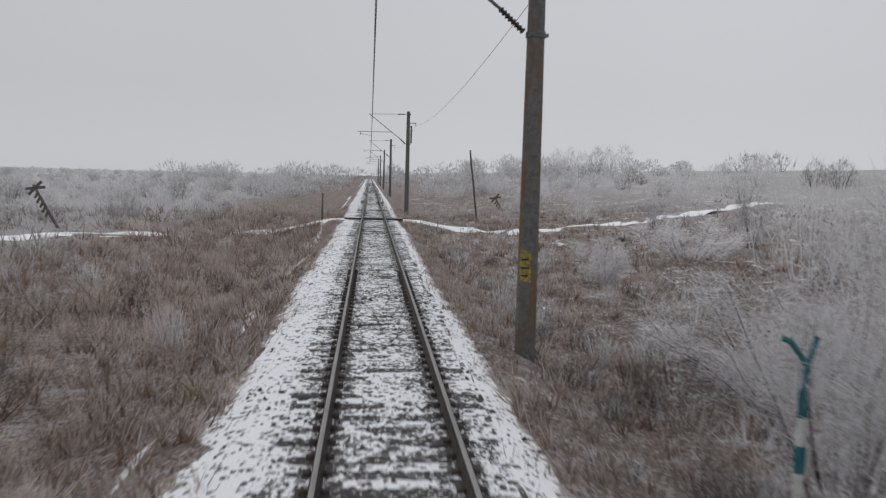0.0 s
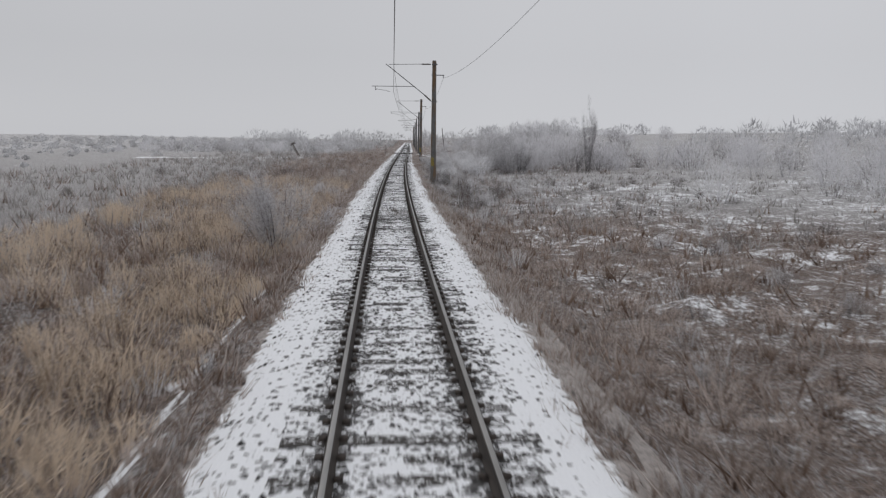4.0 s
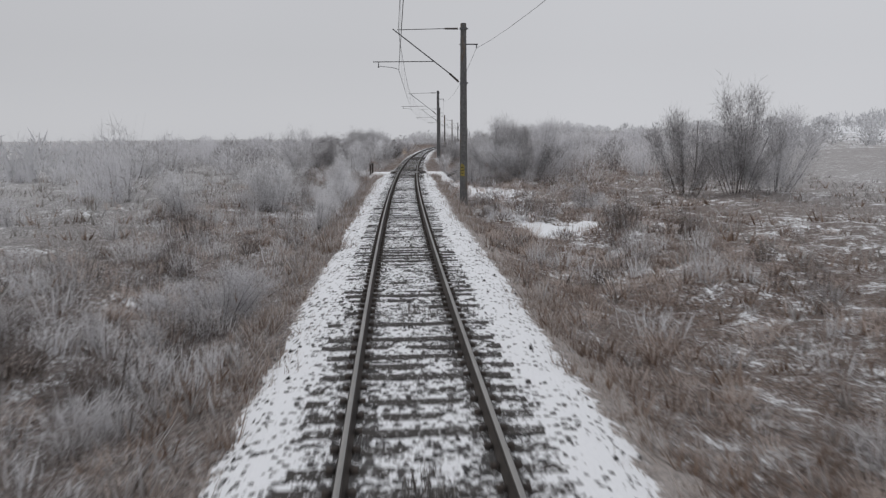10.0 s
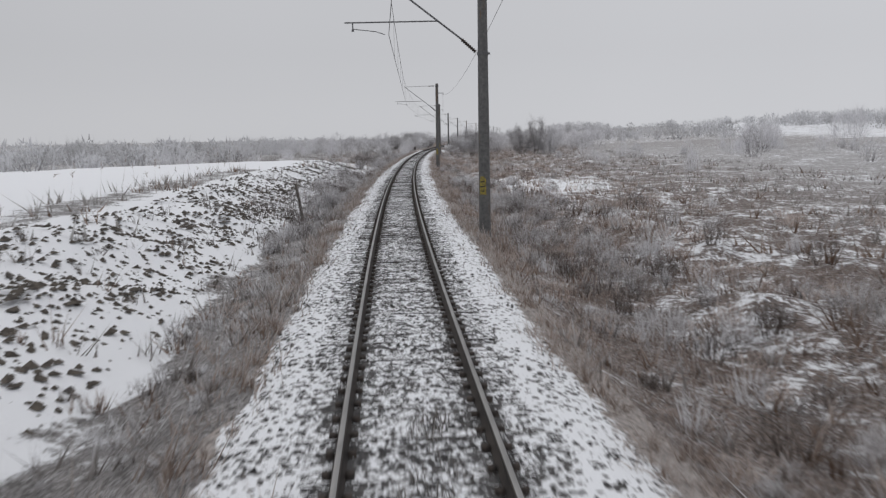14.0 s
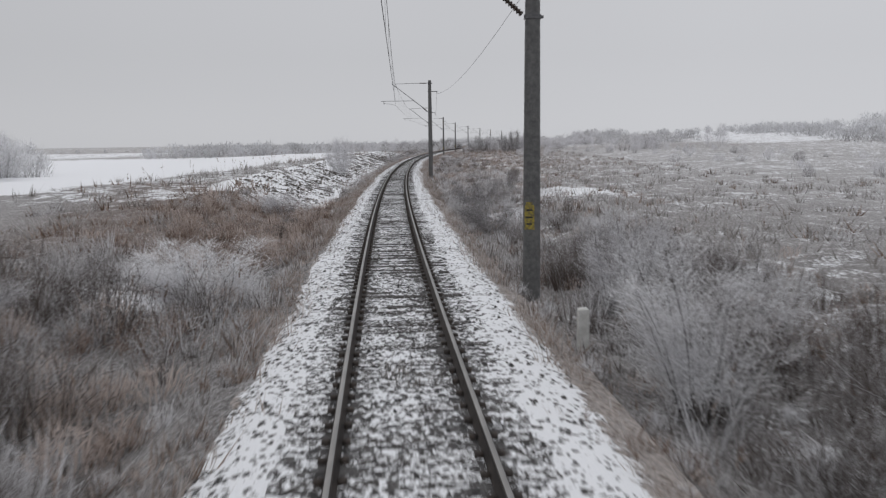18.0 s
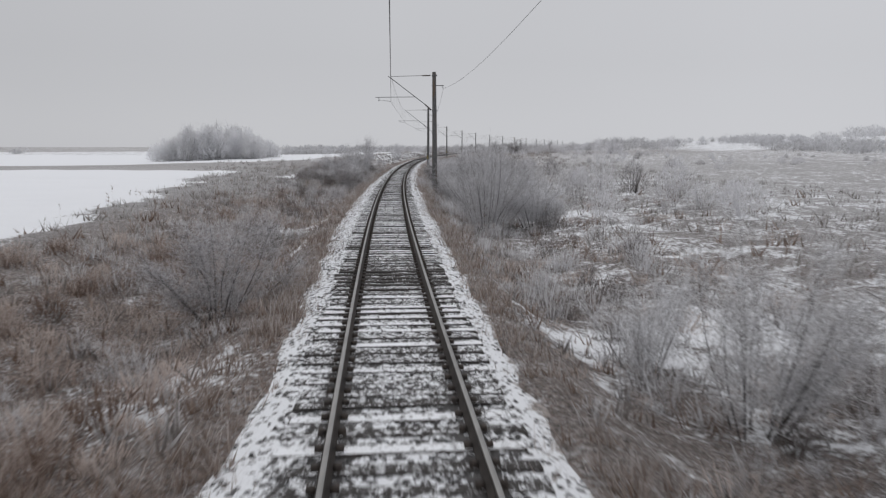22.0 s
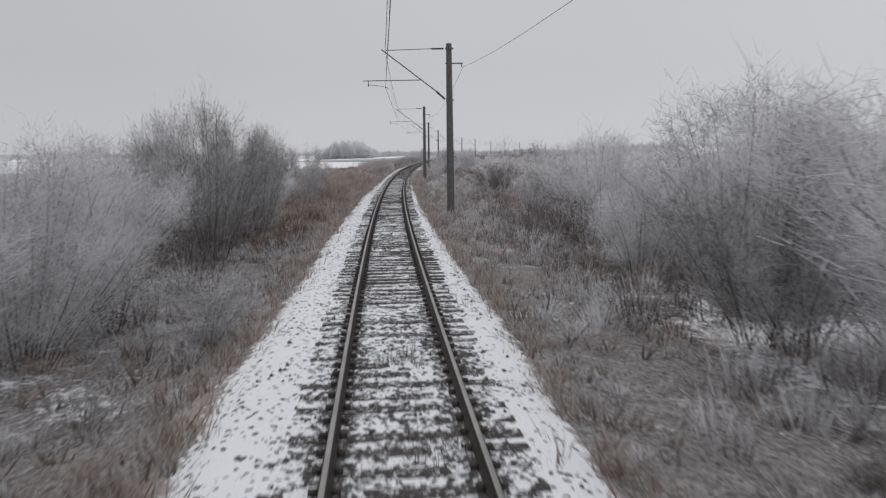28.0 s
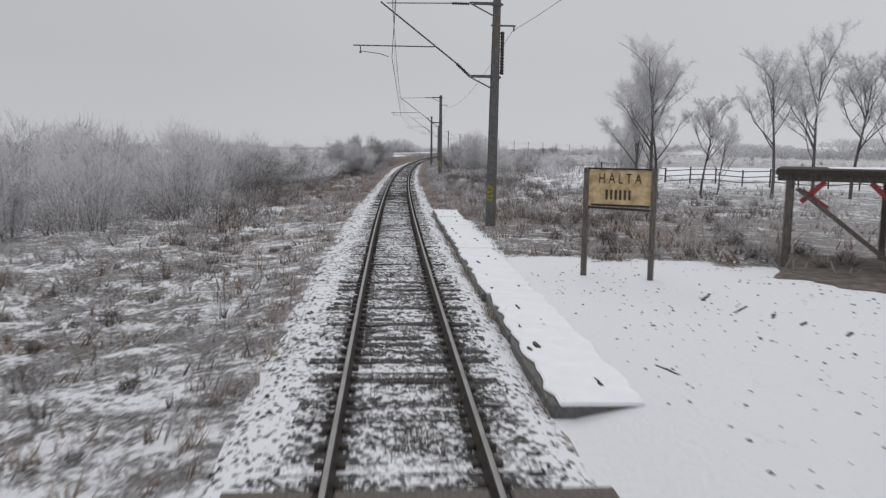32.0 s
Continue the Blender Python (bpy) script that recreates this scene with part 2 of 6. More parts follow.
M_WOOD = plain("old_grey_wood", (0.07, 0.062, 0.058), (0.17, 0.15, 0.135), 5, 0.9, 0, 0.4, (6, 6, 0.8))
M_IRON = plain("rusty_iron", (0.036, 0.032, 0.031), (0.082, 0.066, 0.057), 14, 0.85, 0.2)
M_SIGN = plain("weathered_ochre_paint", (0.36, 0.24, 0.13), (0.60, 0.48, 0.28), 5, 0.85)
M_SNOW = plain("fresh_snow", (0.77, 0.78, 0.81), (0.83, 0.84, 0.86), 2, 0.95, 0, 0.5)
M_CLOD = plain("dark_ploughed_clod", (0.04, 0.035, 0.032), (0.11, 0.095, 0.08), 6, 0.95)
M_DIRT = plain("trodden_dirt", (0.085, 0.072, 0.064), (0.19, 0.165, 0.15), 3, 0.95)
M_STEM = make_twig("bark_stems", (0.055, 0.048, 0.044), (0.36, 0.35, 0.35), 0.55, 1.25)
M_TWIG = make_twig("frosted_twigs", (0.115, 0.102, 0.098), (0.74, 0.735, 0.76), 0.30, 0.98)
M_TWIG_PALE = make_twig("hoar_white_twigs", (0.20, 0.188, 0.186), (0.86, 0.86, 0.88), 0.12, 0.80)
# paler than the near twigs: distance haze painted in with the hoarfrost
M_TWIG_FAR = make_twig("hoarfrost_haze_twigs", (0.34, 0.336, 0.34), (0.64, 0.64, 0.66), 0.28, 1.1)
M_BARK_FROST = make_twig("frost_coated_bark", (0.15, 0.14, 0.135), (0.50, 0.495, 0.50), 0.35, 1.1)
M_TWIG_TALL = make_twig("rimed_willow_twigs", (0.14, 0.128, 0.125), (0.78, 0.778, 0.80), 0.25, 0.95)
# the grove's distance haze is painted into this extra pale colour, over its hoarfrost
M_GROVE = make_twig("grove_frost_haze_twigs", (0.52, 0.515, 0.52), (0.84, 0.84, 0.86), 0.2, 1.0)
M_HOAR = make_twig("white_hoar_twigs", (0.55, 0.545, 0.55), (0.90, 0.90, 0.915), 0.0, 0.8)
M_WEED = make_twig("frosted_weed_stalks", (0.10, 0.08, 0.07), (0.72, 0.715, 0.735), 0.34, 1.05)
M_RUST = make_twig("rusty_dry_growth", (0.155, 0.10, 0.074), (0.60, 0.52, 0.48), 0.32, 1.08)
M_GRASS_BROWN = make_grass("dry_brown_grass", (0.115, 0.076, 0.057), (0.28, 0.20, 0.155), (0.60, 0.55, 0.525))
M_GRASS_GREY = make_grass("frosted_grey_grass", (0.11, 0.094, 0.084), (0.30, 0.28, 0.27), (0.72, 0.715, 0.735))
# rimed grass with paler base tones than on the slope, to paint in haze
M_MEADOW = make_grass("rimed_hazed_meadow_grass", (0.22, 0.20, 0.185), (0.36, 0.345, 0.335), (0.66, 0.655, 0.66))
M_FRINGE = make_grass("pale_straw_grass", (0.17, 0.122, 0.096), (0.33, 0.262, 0.222), (0.62, 0.59, 0.58))
M_REED = make_twig("golden_reed", (0.20, 0.14, 0.095), (0.68, 0.57, 0.46), 0.26, 1.12)

# ---------- the line: bend of the track in thousandths per metre, by distance along it ----------
BEND = (0.391, 0.391, 0.482, 0.613, 0.548, 0.528, 0.663, 0.6, 0.718, 0.748, 0.601, 0.558, 0.436, 0.529, 0.332, 0.005, -0.017, -0.009, 0.0)
BEND_AT = np.arange(-880, 201, 60.0)
LINE_S = np.arange(-1400, 1400.1, 1.0)
_bend = np.interp(LINE_S, BEND_AT, np.array(BEND) / 1000, left=0.0, right=0.0)
_sum = np.cumsum(_bend)
LINE_H = _sum[np.searchsorted(LINE_S, 150)] - _sum
LINE_X, LINE_Y = np.cumsum(-np.sin(LINE_H)), np.cumsum(np.cos(LINE_H))
_zero = np.searchsorted(LINE_S, 0)
LINE_X, LINE_Y = LINE_X - LINE_X[_zero], LINE_Y - LINE_Y[_zero]


def heading(s):
    return np.interp(s, LINE_S, LINE_H)


def xy(s, d):
    """World x and y at s metres along the track and d metres to its right."""
    h = heading(s)
    dn = np.clip(d, -90, 90)
    rest = d - dn
    return (np.interp(s, LINE_S, LINE_X) + np.cos(h) * dn + rest * math.cos(0.25),
            np.interp(s, LINE_S, LINE_Y) + np.sin(h) * dn + rest * math.sin(0.25))


def place(s, d, z=0.0, turn=0.0):
    """A pose on the line whose y axis runs along the track."""
    x, y = xy(s, d)
    return pose(float(x), float(y), z, 0, 0, math.degrees(float(heading(s))) + turn)


# ---------- the lie of the land ----------
PD = np.array([0, 2.0, 2.7, 3.4, 4.5, 6, 9, 12, 18, 30, 60, 150, 400, 1500.0])
LEFT_S = (-840, -790, -700, -600, -432, -416, -280, -262, -100, -92, 60, 300)
LEFT_Z_FAR = [
    [-.32, -.30, -.38, -.52, -.6, -.7, -.8, -.8, -.8, -.8, -.9, -.9, -1., -1.],
    [-.32, -.30, -.38, -.52, -.6, -.7, -.8, -.8, -.8, -.8, -.9, -.9, -1., -1.],
    [-.32, -.30, -.42, -.8, -1., -1., -1., -1., -1., -1., -1., -1., -1., -1.],
    [-.32, -.30, -.42, -.9, -1.1, -1.1, -.9, -.9, -.9, -.9, -.9, -.9, -1., -1.],
    [-.32, -.30, -.42, -.9, -1.2, -1.1, -.5, -.5, -.8, -.9, -.9, -.9, -1., -1.],
    [-.32, -.30, -.42, -.9, -1.1, -.6, .5, .55, .5, .2, -.7, -.9, -1., -1.]]
LEFT_Z_NEAR = [
    [-.32, -.30, -.42, -.85, -1., -.5, .55, .65, .6, .3, -.7, -.9, -1., -1.],
    [-.32, -.30, -.42, -.85, -1., -.9, -.5, -.5, -.5, -.6, -.8, -.9, -1., -1.],
    [-.32, -.30, -.42, -.85, -1., -1., -.95, -.9, -.9, -.9, -.9, -.9, -1., -1.],
    [-.32, -.30, -.42, -1.1, -1.35, -1.4, -1.3, -1.3, -1.2, -1.1, -1., -1., -1., -1.],
    [-.32, -.30, -.42, -1.1, -1.3, -1.3, -1.2, -1.1, -1., -1., -1., -1., -1., -1.],
    [-.32, -.30, -.42, -1.1, -1.3, -1.3, -1.2, -1.1, -1., -1., -1., -1., -1., -1.]]
LEFT_Z = np.array(LEFT_Z_FAR + LEFT_Z_NEAR)
RIGHT_S = (-840, -795, -785, -765, -740, -700, -600, -430, -300, -200, -100, -20, 40, 120, 300)
RIGHT_Z_FAR = [
    [-.32, -.3, -.14, -.1, -.1, -.1, -.1, -.2, -.3, -.4, -.4, .2, 8, 16],
    [-.32, -.3, -.14, -.1, -.1, -.1, -.1, -.2, -.3, -.4, -.4, .2, 8, 16],
    [-.32, -.32, -.36, -.5, -.6, -.6, -.6, -.6, -.6, -.5, -.4, .2, 8, 16],
    [-.32, -.32, -.36, -.5, -.6, -.6, -.6, -.6, -.6, -.5, -.4, .2, 8, 16],
    [-.32, -.32, -.28, -.2, -.15, -.2, -.3, -.35, -.4, -.45, -.4, .2, 9, 16],
    [-.32, -.33, -.42, -.5, -.55, -.7, -.8, -.8, -.8, -.7, -.5, .2, 9, 16],
    [-.32, -.33, -.55, -1.1, -1.4, -1.5, -1.1, -1., -.9, -.8, -.7, -.3, 9, 18],
    [-.32, -.33, -.55, -1.1, -1.4, -1.4, -1., -.9, -.9, -.8, -.7, -.3, 10, 20]]
RIGHT_Z_NEAR = [
    [-.32, -.33, -.5, -.8, -1.1, -1.35, -.9, -.8, -.8, -.8, -.7, -.2, 12, 22],
    [-.32, -.33, -.5, -.75, -.9, -1.1, -1., -1., -1., -.9, -.7, 0, 12, 22],
    [-.32, -.33, -.55, -1.1, -1.3, -1.3, -1.1, -1., -1., -.9, -.3, 2.2, 12, 20],
    [-.32, -.33, -.55, -1.1, -1.2, -1.2, -1.1, -1., -.9, -.6, .6, 4.5, 13, 20],
    [-.32, -.33, -.55, -1., -1.1, -1.1, -1., -.9, -.7, .4, 2.6, 6.5, 13, 20],
    [-.32, -.33, -.55, -1., -1.1, -1.1, -1., -.9, -.5, 1., 4.6, 7.5, 13, 20],
    [-.32, -.33, -.55, -1., -1.1, -1.1, -1., -.9, -.5, 1., 4.6, 7.5, 13, 20]]
RIGHT_Z = np.array(RIGHT_Z_FAR + RIGHT_Z_NEAR)


def waves(x, y, size, seed):
    """Smooth, irregular waves of about the given size, from -1 to 1."""
    r = np.random.RandomState(seed)
    out = 0
    for k in range(7):
        a, ph = r.uniform(0, 6.283), r.uniform(0, 6.283)
        f = 6.283 / size * r.uniform(0.6, 1.7)
        out = out + np.sin((x * math.cos(a) + y * math.sin(a)) * f + ph + 1.3 * np.sin((x * math.sin(a) - y * math.cos(a)) * f * 0.6 + ph * 2))
    return out / 4.0


def land(s, d, rough=True):
    """Height of the ground."""
    s, d = np.broadcast_arrays(np.asarray(s, float), np.asarray(d, float))
    z = np.zeros(s.shape)
    for side, zs, table in ((-1, LEFT_S, LEFT_Z), (1, RIGHT_S, RIGHT_Z)):
        m = (d < 0) if side < 0 else (d >= 0)
        if not m.any():
            continue
        a, ss = np.abs(d[m]), np.clip(s[m], zs[0], zs[-1])
        row = np.searchsorted(zs, ss, side="right").clip(1, len(zs) - 1)
        t = (ss - np.take(zs, row - 1)) / (np.take(zs, row) - np.take(zs, row - 1))
        t = t * t * (3 - 2 * t)
        col = np.searchsorted(PD, a, side="right").clip(1, len(PD) - 1)
        u = ((a - PD[col - 1]) / (PD[col] - PD[col - 1])).clip(0, 1)
        lo = table[row - 1, col - 1] * (1 - u) + table[row - 1, col] * u
        hi = table[row, col - 1] * (1 - u) + table[row, col] * u
        z[m] = lo * (1 - t) + hi * t
    # the dirt road climbs to the level crossing
    road = np.exp(-((s - 53 - np.clip(d - 6, 0, 60) * 0.55 + np.clip(-d - 6, 0, 40) * 0.65) / 4.5) ** 2) * np.exp(-(np.clip(np.abs(d) - 2.6, 0, 99) / 3.0) ** 2)
    z = z * (1 - road) + (-0.22) * road
    # level shoulders beside the culvert
    a = np.abs(d)
    k = np.exp(-((s + 187.2) / 5.5) ** 4) * np.clip((4.0 - a) / 0.7, 0, 1) * (a > 1.9)
    z = z * (1 - k) + (-0.36) * k
    # the stream under the culvert and the little bridge
    for s0, w in ((-187.2, 1.5), (-585.5, 1.3)):
        z = z - 0.9 * np.exp(-((s - s0) / w) ** 2) * ((np.abs(d) > 3.3) * np.clip((np.abs(d) - 3.3) / 0.6, 0, 1) + (np.abs(d) < 1.4) * 0.9) * np.exp(-(np.clip(np.abs(d) - 12, 0, 999) / 8) ** 2)
    if rough:
        far = np.clip((np.abs(d) - 3.0) / 4.0, 0, 1)
        flat = np.where((d > 1.5) & (s < -790), 0.15, 1.0)
        field = np.where((d < -10) & (d > -30) & (s < -265) & (s > -430), 0.25, 1.0)
        z = z + (waves(s, d, 2.6, 3) * 0.05 + waves(s, d, 7.0, 5) * 0.22 * far + waves(s, d, 3.4, 6) * 0.09 * far + waves(s, d, 1.9, 7) * 0.10 * far * np.clip((24 - np.abs(d)) / 8, 0, 1) + waves(s, d, 40.0, 8) * 0.10 * np.clip((np.abs(d) - 8) / 30, 0, 1)) * flat * field
        z = z + waves(s, d, 260.0, 11) * np.where(d < 0, 0.4, 2.0) * np.clip((np.abs(d) - 120) / 250, 0, 1)
    return z


# open patches of snow: along the track, off it, size
SNOW_PATCHES_A = (
    (-19, 8.5, 1.6), (-143, -3.7, 1.2), (-137, 4.2, 1.2), (-163, -4.2, 1.2), (-169, -4, 1.2),
    (-165, 7.3, 1.2), (-193, 4.2, 1.2), (-196, 4.7, 1.2), (-216, -4.9, 1.2), (-259, -8.3, 1.7),
    (-269, -5.5, 1.2), (-293, 7.6, 1.3), (-304, 10, 3.1), (-421, 6.2, 1.2),
    (-409, 12.9, 2.6), (-445, -6.5, 1.2), (-472, 9.5, 1.2),
)
SNOW_PATCHES_B = (
    (-480, -12.2, 2.6), (-533, -4.5, 1.2), (-526, 10.2, 1.2), (-553, 4, 1.2), (-553, 8, 1.6), (-557, -3.3, 1.2),
    (-576, 7.7, 1.1), (-602, -3.8, 1.2), (-597, 9.8, 1.5), (-610, 3.4, 1.2), (-635, 4.2, 1.2), (-633, -4.4, 1.2),
    (-711, 7.7, 1.2), (-712, 9.0, 1.8), (-735, 7.3, 1.3), (-735, -4.9, 1.2), (-731, 5.5, 1.2), (-753, -4.8, 1.2),
    (-733, 7.5, 1.8), (-783, -7.5, 1.3), (-773, 7.9, 1.8),
)
SNOW_PATCHES_C = (
    (-189, 3.6, 1.8), (-194, 3.7, 1.6), (-199, 4.6, 1.7), (-203, 6.0, 1.9), (-206, 5.0, 1.5), (-184, -3.8, 1.5), (-190, -3.1, 0.9), (-218, 5.0, 1.3), (-223, 6.5, 1.4),
    (-740, 5.5, 1.5), (-744, 8.0, 1.8), (-752, -6.2, 1.0), (-760, 9.5, 1.3), (-632, 5.0, 1.0), (8, 8.5, 1.9), (4, 6.6, 1.0),
)


def cover(s, d):
    """How much snow lies (0 to 1) and how brown the growth is."""
    s, d = np.broadcast_arrays(np.asarray(s, float), np.asarray(d, float))
    a = np.abs(d)
    snow_l = np.interp(s, (-830, -800, -750, -700, -640, -600, -540, -470, -424, -412, -266, -256, -200, -110, -95, 60),
                       (.51, .50, .42, .39, .34, .28, .33, .32, .30, .84, .84, .38, .40, .38, .16, .18))
    snow_r = np.interp(s, (-797, -790, -745, -720, -650, -600, -540, -430, -360, -300, -230, -150, -100, -70, -20, 60),
                       (.84, .48, .51, .47, .42, .44, .50, .42, .47, .47, .44, .38, .32, .46, .40, .40))
    snow_l = np.where((d < -9) & (s < -268) & (s > -420), 0.96, snow_l)
    strip = (s < -300) & (s > -424) & (d < -10.2 + 0.5 * waves(s, d, 6.0, 74)) & (d > np.interp(s, (-420, -390, -340), (-19.0, -15.5, -13.2)) + 0.5 * waves(s, d, 9.0, 75))
    snow_l = np.where(strip, 0.50, snow_l)
    snow_l = np.where((s < -262) & (s > -424) & (d > np.interp(s, (-350, -338), (-4.2, -5.0)) + 0.7 * waves(s, d * 0, 9.0, 76)), 0.46, snow_l)
    snow_l = np.where((d < -14 - np.clip(s + 541, 0, 99) * 0.14) & (s < -445) & (s > -550 - np.clip(-d - 25, 0, 99) * 0.5), 1.0, snow_l)
    # snowy field, whitened further with distance as painted haze
    snow_l = np.where((d < -20) & (s > -90), np.interp(d, (-90, -35), (0.44, 0.30)), snow_l)
    snow = np.where(d < 0, snow_l, snow_r)
    snow = np.where((a > 9) & (d > 0) & (s < -30) & (s > -110), 0.47, snow)
    snow = np.where((d > 4.8) & (d < 20) & (s < -722) & (s > -756), snow + 0.08, snow)
    snow = np.where((d > 20) & (s < -650) & (s > -755), np.where(s < -732, 0.58, 0.75), snow)
    snow = np.where((d > 2.9) & (s < -785) & (s > -805.0 - np.clip(d - 3, 0, 12) * 0.3 + 0.5 * waves(s, d, 2.5, 77)), 0.42, snow)
    # distant fields: lying snow, plus extra white that paints in the haze
    snow = np.where((a > 110) & ((d > 0) | (s < -90)) | (s > 75) & (d > 110), np.maximum(snow, np.where((d > 0) & (s < -150), 0.50, 0.62)), snow)
    snow = np.where((d > 0) & (d < 7.5) & (s < -298) & (s > -338), 0.40, snow)
    snow = np.where((a < np.where(d > 0, 5.2, 4.2)) & ~((d > 0) & (s < -790)) & ~((d < 0) & (s < -780)), snow * 0.8, snow)
    for ps_, pd_, pr_ in SNOW_PATCHES_A + SNOW_PATCHES_B + SNOW_PATCHES_C:
        snow = np.clip(snow + 0.36 * np.exp(-(((s - ps_) / (pr_ * 1.7)) ** 2 + ((d - pd_) / (pr_ * 1.2)) ** 2)), 0, np.maximum(snow, 0.70))
    snow = np.where((np.abs(s + 187.2) < 5.0) & (a < 4.0 - 0.08 * (s + 187.2) ** 2 / 5) & (a > 1.9), 0.9, snow)
    ledge = (d < -2.85 - 0.12 * waves(s, d * 0, 3.0, 72)) & (d > -3.45 - 0.2 * waves(s, d * 0, 2.0, 73)) & (waves(s, d * 0, 7.0, 71) > -0.25) & ((s > -95) | (s < -485) & (s > -545))
    snow = np.where(ledge, 0.74, snow)
    brown_l = np.interp(s, (-830, -765, -725, -700, -680, -600, -590, -545, -515, -500, -442, -436, -416, -411, -265, -255, -100, -92, 60),
                        (.36, .55, .58, .30, .75, .75, .60, .66, .62, .36, .36, .85, .85, .40, .40, .58, .52, .90, .85))
    brown_r = np.interp(s, (-830, -780, -760, -700, -650, -600, -550, -500, -440, -380, -340, -260, -200, -170, -75, -55, -20, 0, 60),
                        (.45, .55, .38, .42, .54, .60, .56, .36, .40, .52, .70, .72, .70, .85, .85, .45, .35, .72, .72))
    # brown weakens away from the track, greyed by painted haze
    return snow, np.where(d < 0, brown_l * np.interp(a, (8, 18), (1.0, 0.45)), brown_r * np.interp(a, (10, 40), (1.0, 0.5)))


# ---------- mesh helpers ----------
def link(name, verts, faces, mat, parent=None, label="", smooth=False, mats=None, face_mats=None):
    me = bpy.data.meshes.new(name)
    if isinstance(faces, np.ndarray):
        n = faces.shape[1]
        me.vertices.add(len(verts))
        me.vertices.foreach_set("co", np.asarray(verts, np.float32).ravel())
        me.loops.add(faces.size)
        me.loops.foreach_set("vertex_index", faces.astype(np.int32).ravel())
        me.polygons.add(len(faces))
        me.polygons.foreach_set("loop_start", np.arange(0, faces.size, n, dtype=np.int32))
        me.update(calc_edges=True)
    else:
        me.from_pydata([tuple(v) for v in verts], [], [tuple(f) for f in faces])
        me.update()
    for q in (mats or [mat]):
        me.materials.append(q)
    if face_mats is not None:
        me.polygons.foreach_set("material_index", np.asarray(face_mats, np.int32))
    if smooth:
        me.polygons.foreach_set("use_smooth", np.ones(len(me.polygons), bool))
    ob = new(name, me)
    ob.parent = parent
    if label:
        ob["label"] = label
    return ob


def empty(name, label, category, m=None, group="", kind=""):
    ob = new(name)
    ob.empty_display_size = 0.2
    if m is not None:
        ob.matrix_world = m
    return tagged(ob, label, category, group, kind)


def join(shapes):
    verts, faces = [], []
    for v, f in shapes:
        n = len(verts)
        verts.extend(tuple(p) for p in v)
        faces.extend(tuple(i + n for i in q) for q in f)
    return verts, faces


def box(x0, x1, y0, y1, z0, z1, cut=0.0):
    """A block with chamfered upright and upper edges."""
    c = min(cut, (x1 - x0) * 0.3, (y1 - y0) * 0.3, (z1 - z0) * 0.4)
    if c <= 0:
        v = [(x0, y0, z0), (x1, y0, z0), (x1, y1, z0), (x0, y1, z0), (x0, y0, z1), (x1, y0, z1), (x1, y1, z1), (x0, y1, z1)]
        return v, [(3, 2, 1, 0), (4, 5, 6, 7), (0, 1, 5, 4), (1, 2, 6, 5), (2, 3, 7, 6), (3, 0, 4, 7)]
    v = []
    for z, k in ((z0, 0), (z1 - c, 0), (z1, c)):
        v += [(x0 + k, y0 + k, z), (x1 - k, y0 + k, z), (x1 - k, y1 - k, z), (x0 + k, y1 - k, z)]
    f = [(3, 2, 1, 0), (8, 9, 10, 11)]
    for r in (0, 4):
        for i in range(4):
            j = (i + 1) % 4
            f.append((r + i, r + j, r + 4 + j, r + 4 + i))
    return v, f


def tube(points, radii, n=6, cap=True):
    """A round bar through the points."""
    pts = [Vector(p) for p in points]
    if isinstance(radii, (int, float)):
        radii = [radii] * len(pts)
    v, f = [], []
    side = None
    for i, p in enumerate(pts):
        a, b = pts[max(i - 1, 0)], pts[min(i + 1, len(pts) - 1)]
        t = (b - a).normalized()
        if side is None:
            side = t.cross(Vector((0, 0, 1)) if abs(t.z) < 0.9 else Vector((1, 0, 0))).normalized()
        side = (side - t * side.dot(t)).normalized()
        up = t.cross(side)
        for k in range(n):
            w = 2 * math.pi * k / n
            v.append(p + (side * math.cos(w) + up * math.sin(w)) * radii[i])
    for i in range(len(pts) - 1):
        for k in range(n):
            j = (k + 1) % n
            f.append((i * n + k, i * n + j, (i + 1) * n + j, (i + 1) * n + k))
    if cap:
        f.append(tuple(range(n - 1, -1, -1)))
        f.append(tuple(range((len(pts) - 1) * n, len(pts) * n)))
    return v, f


def bar(a, b, w, h):
    """A square bar from a to b."""
    a, b = Vector(a), Vector(b)
    t = (b - a).normalized()
    s = t.cross(Vector((0, 0, 1)) if abs(t.z) < 0.95 else Vector((0, 1, 0))).normalized()
    u = s.cross(t)
    v = [p + s * (i * w / 2) + u * (j * h / 2) for p in (a, b) for i, j in ((-1, -1), (1, -1), (1, 1), (-1, 1))]
    return v, [(0, 1, 2, 3), (7, 6, 5, 4), (0, 4, 5, 1), (1, 5, 6, 2), (2, 6, 7, 3), (3, 7, 4, 0)]


def sheet(ss, ds, height, name, mat, parent=None):
    """A surface over lines along and across the track."""
    S, D = np.meshgrid(ss, ds, indexing="ij")
    x, y = xy(S, D)
    z = height(S, D)
    v = np.stack([x, y, z], -1).reshape(-1, 3)
    n, m = len(ss), len(ds)
    i = np.arange(n * m).reshape(n, m)
    f = np.stack([i[:-1, :-1], i[:-1, 1:], i[1:, 1:], i[1:, :-1]], -1).reshape(-1, 4)
    ob = link(name, v, f, mat, parent, smooth=True)
    return ob, S.ravel(), D.ravel()


def paint(ob, name, values):
    a = ob.data.attributes.new(name, "FLOAT", "POINT")
    a.data.foreach_set("value", np.asarray(values, np.float32))


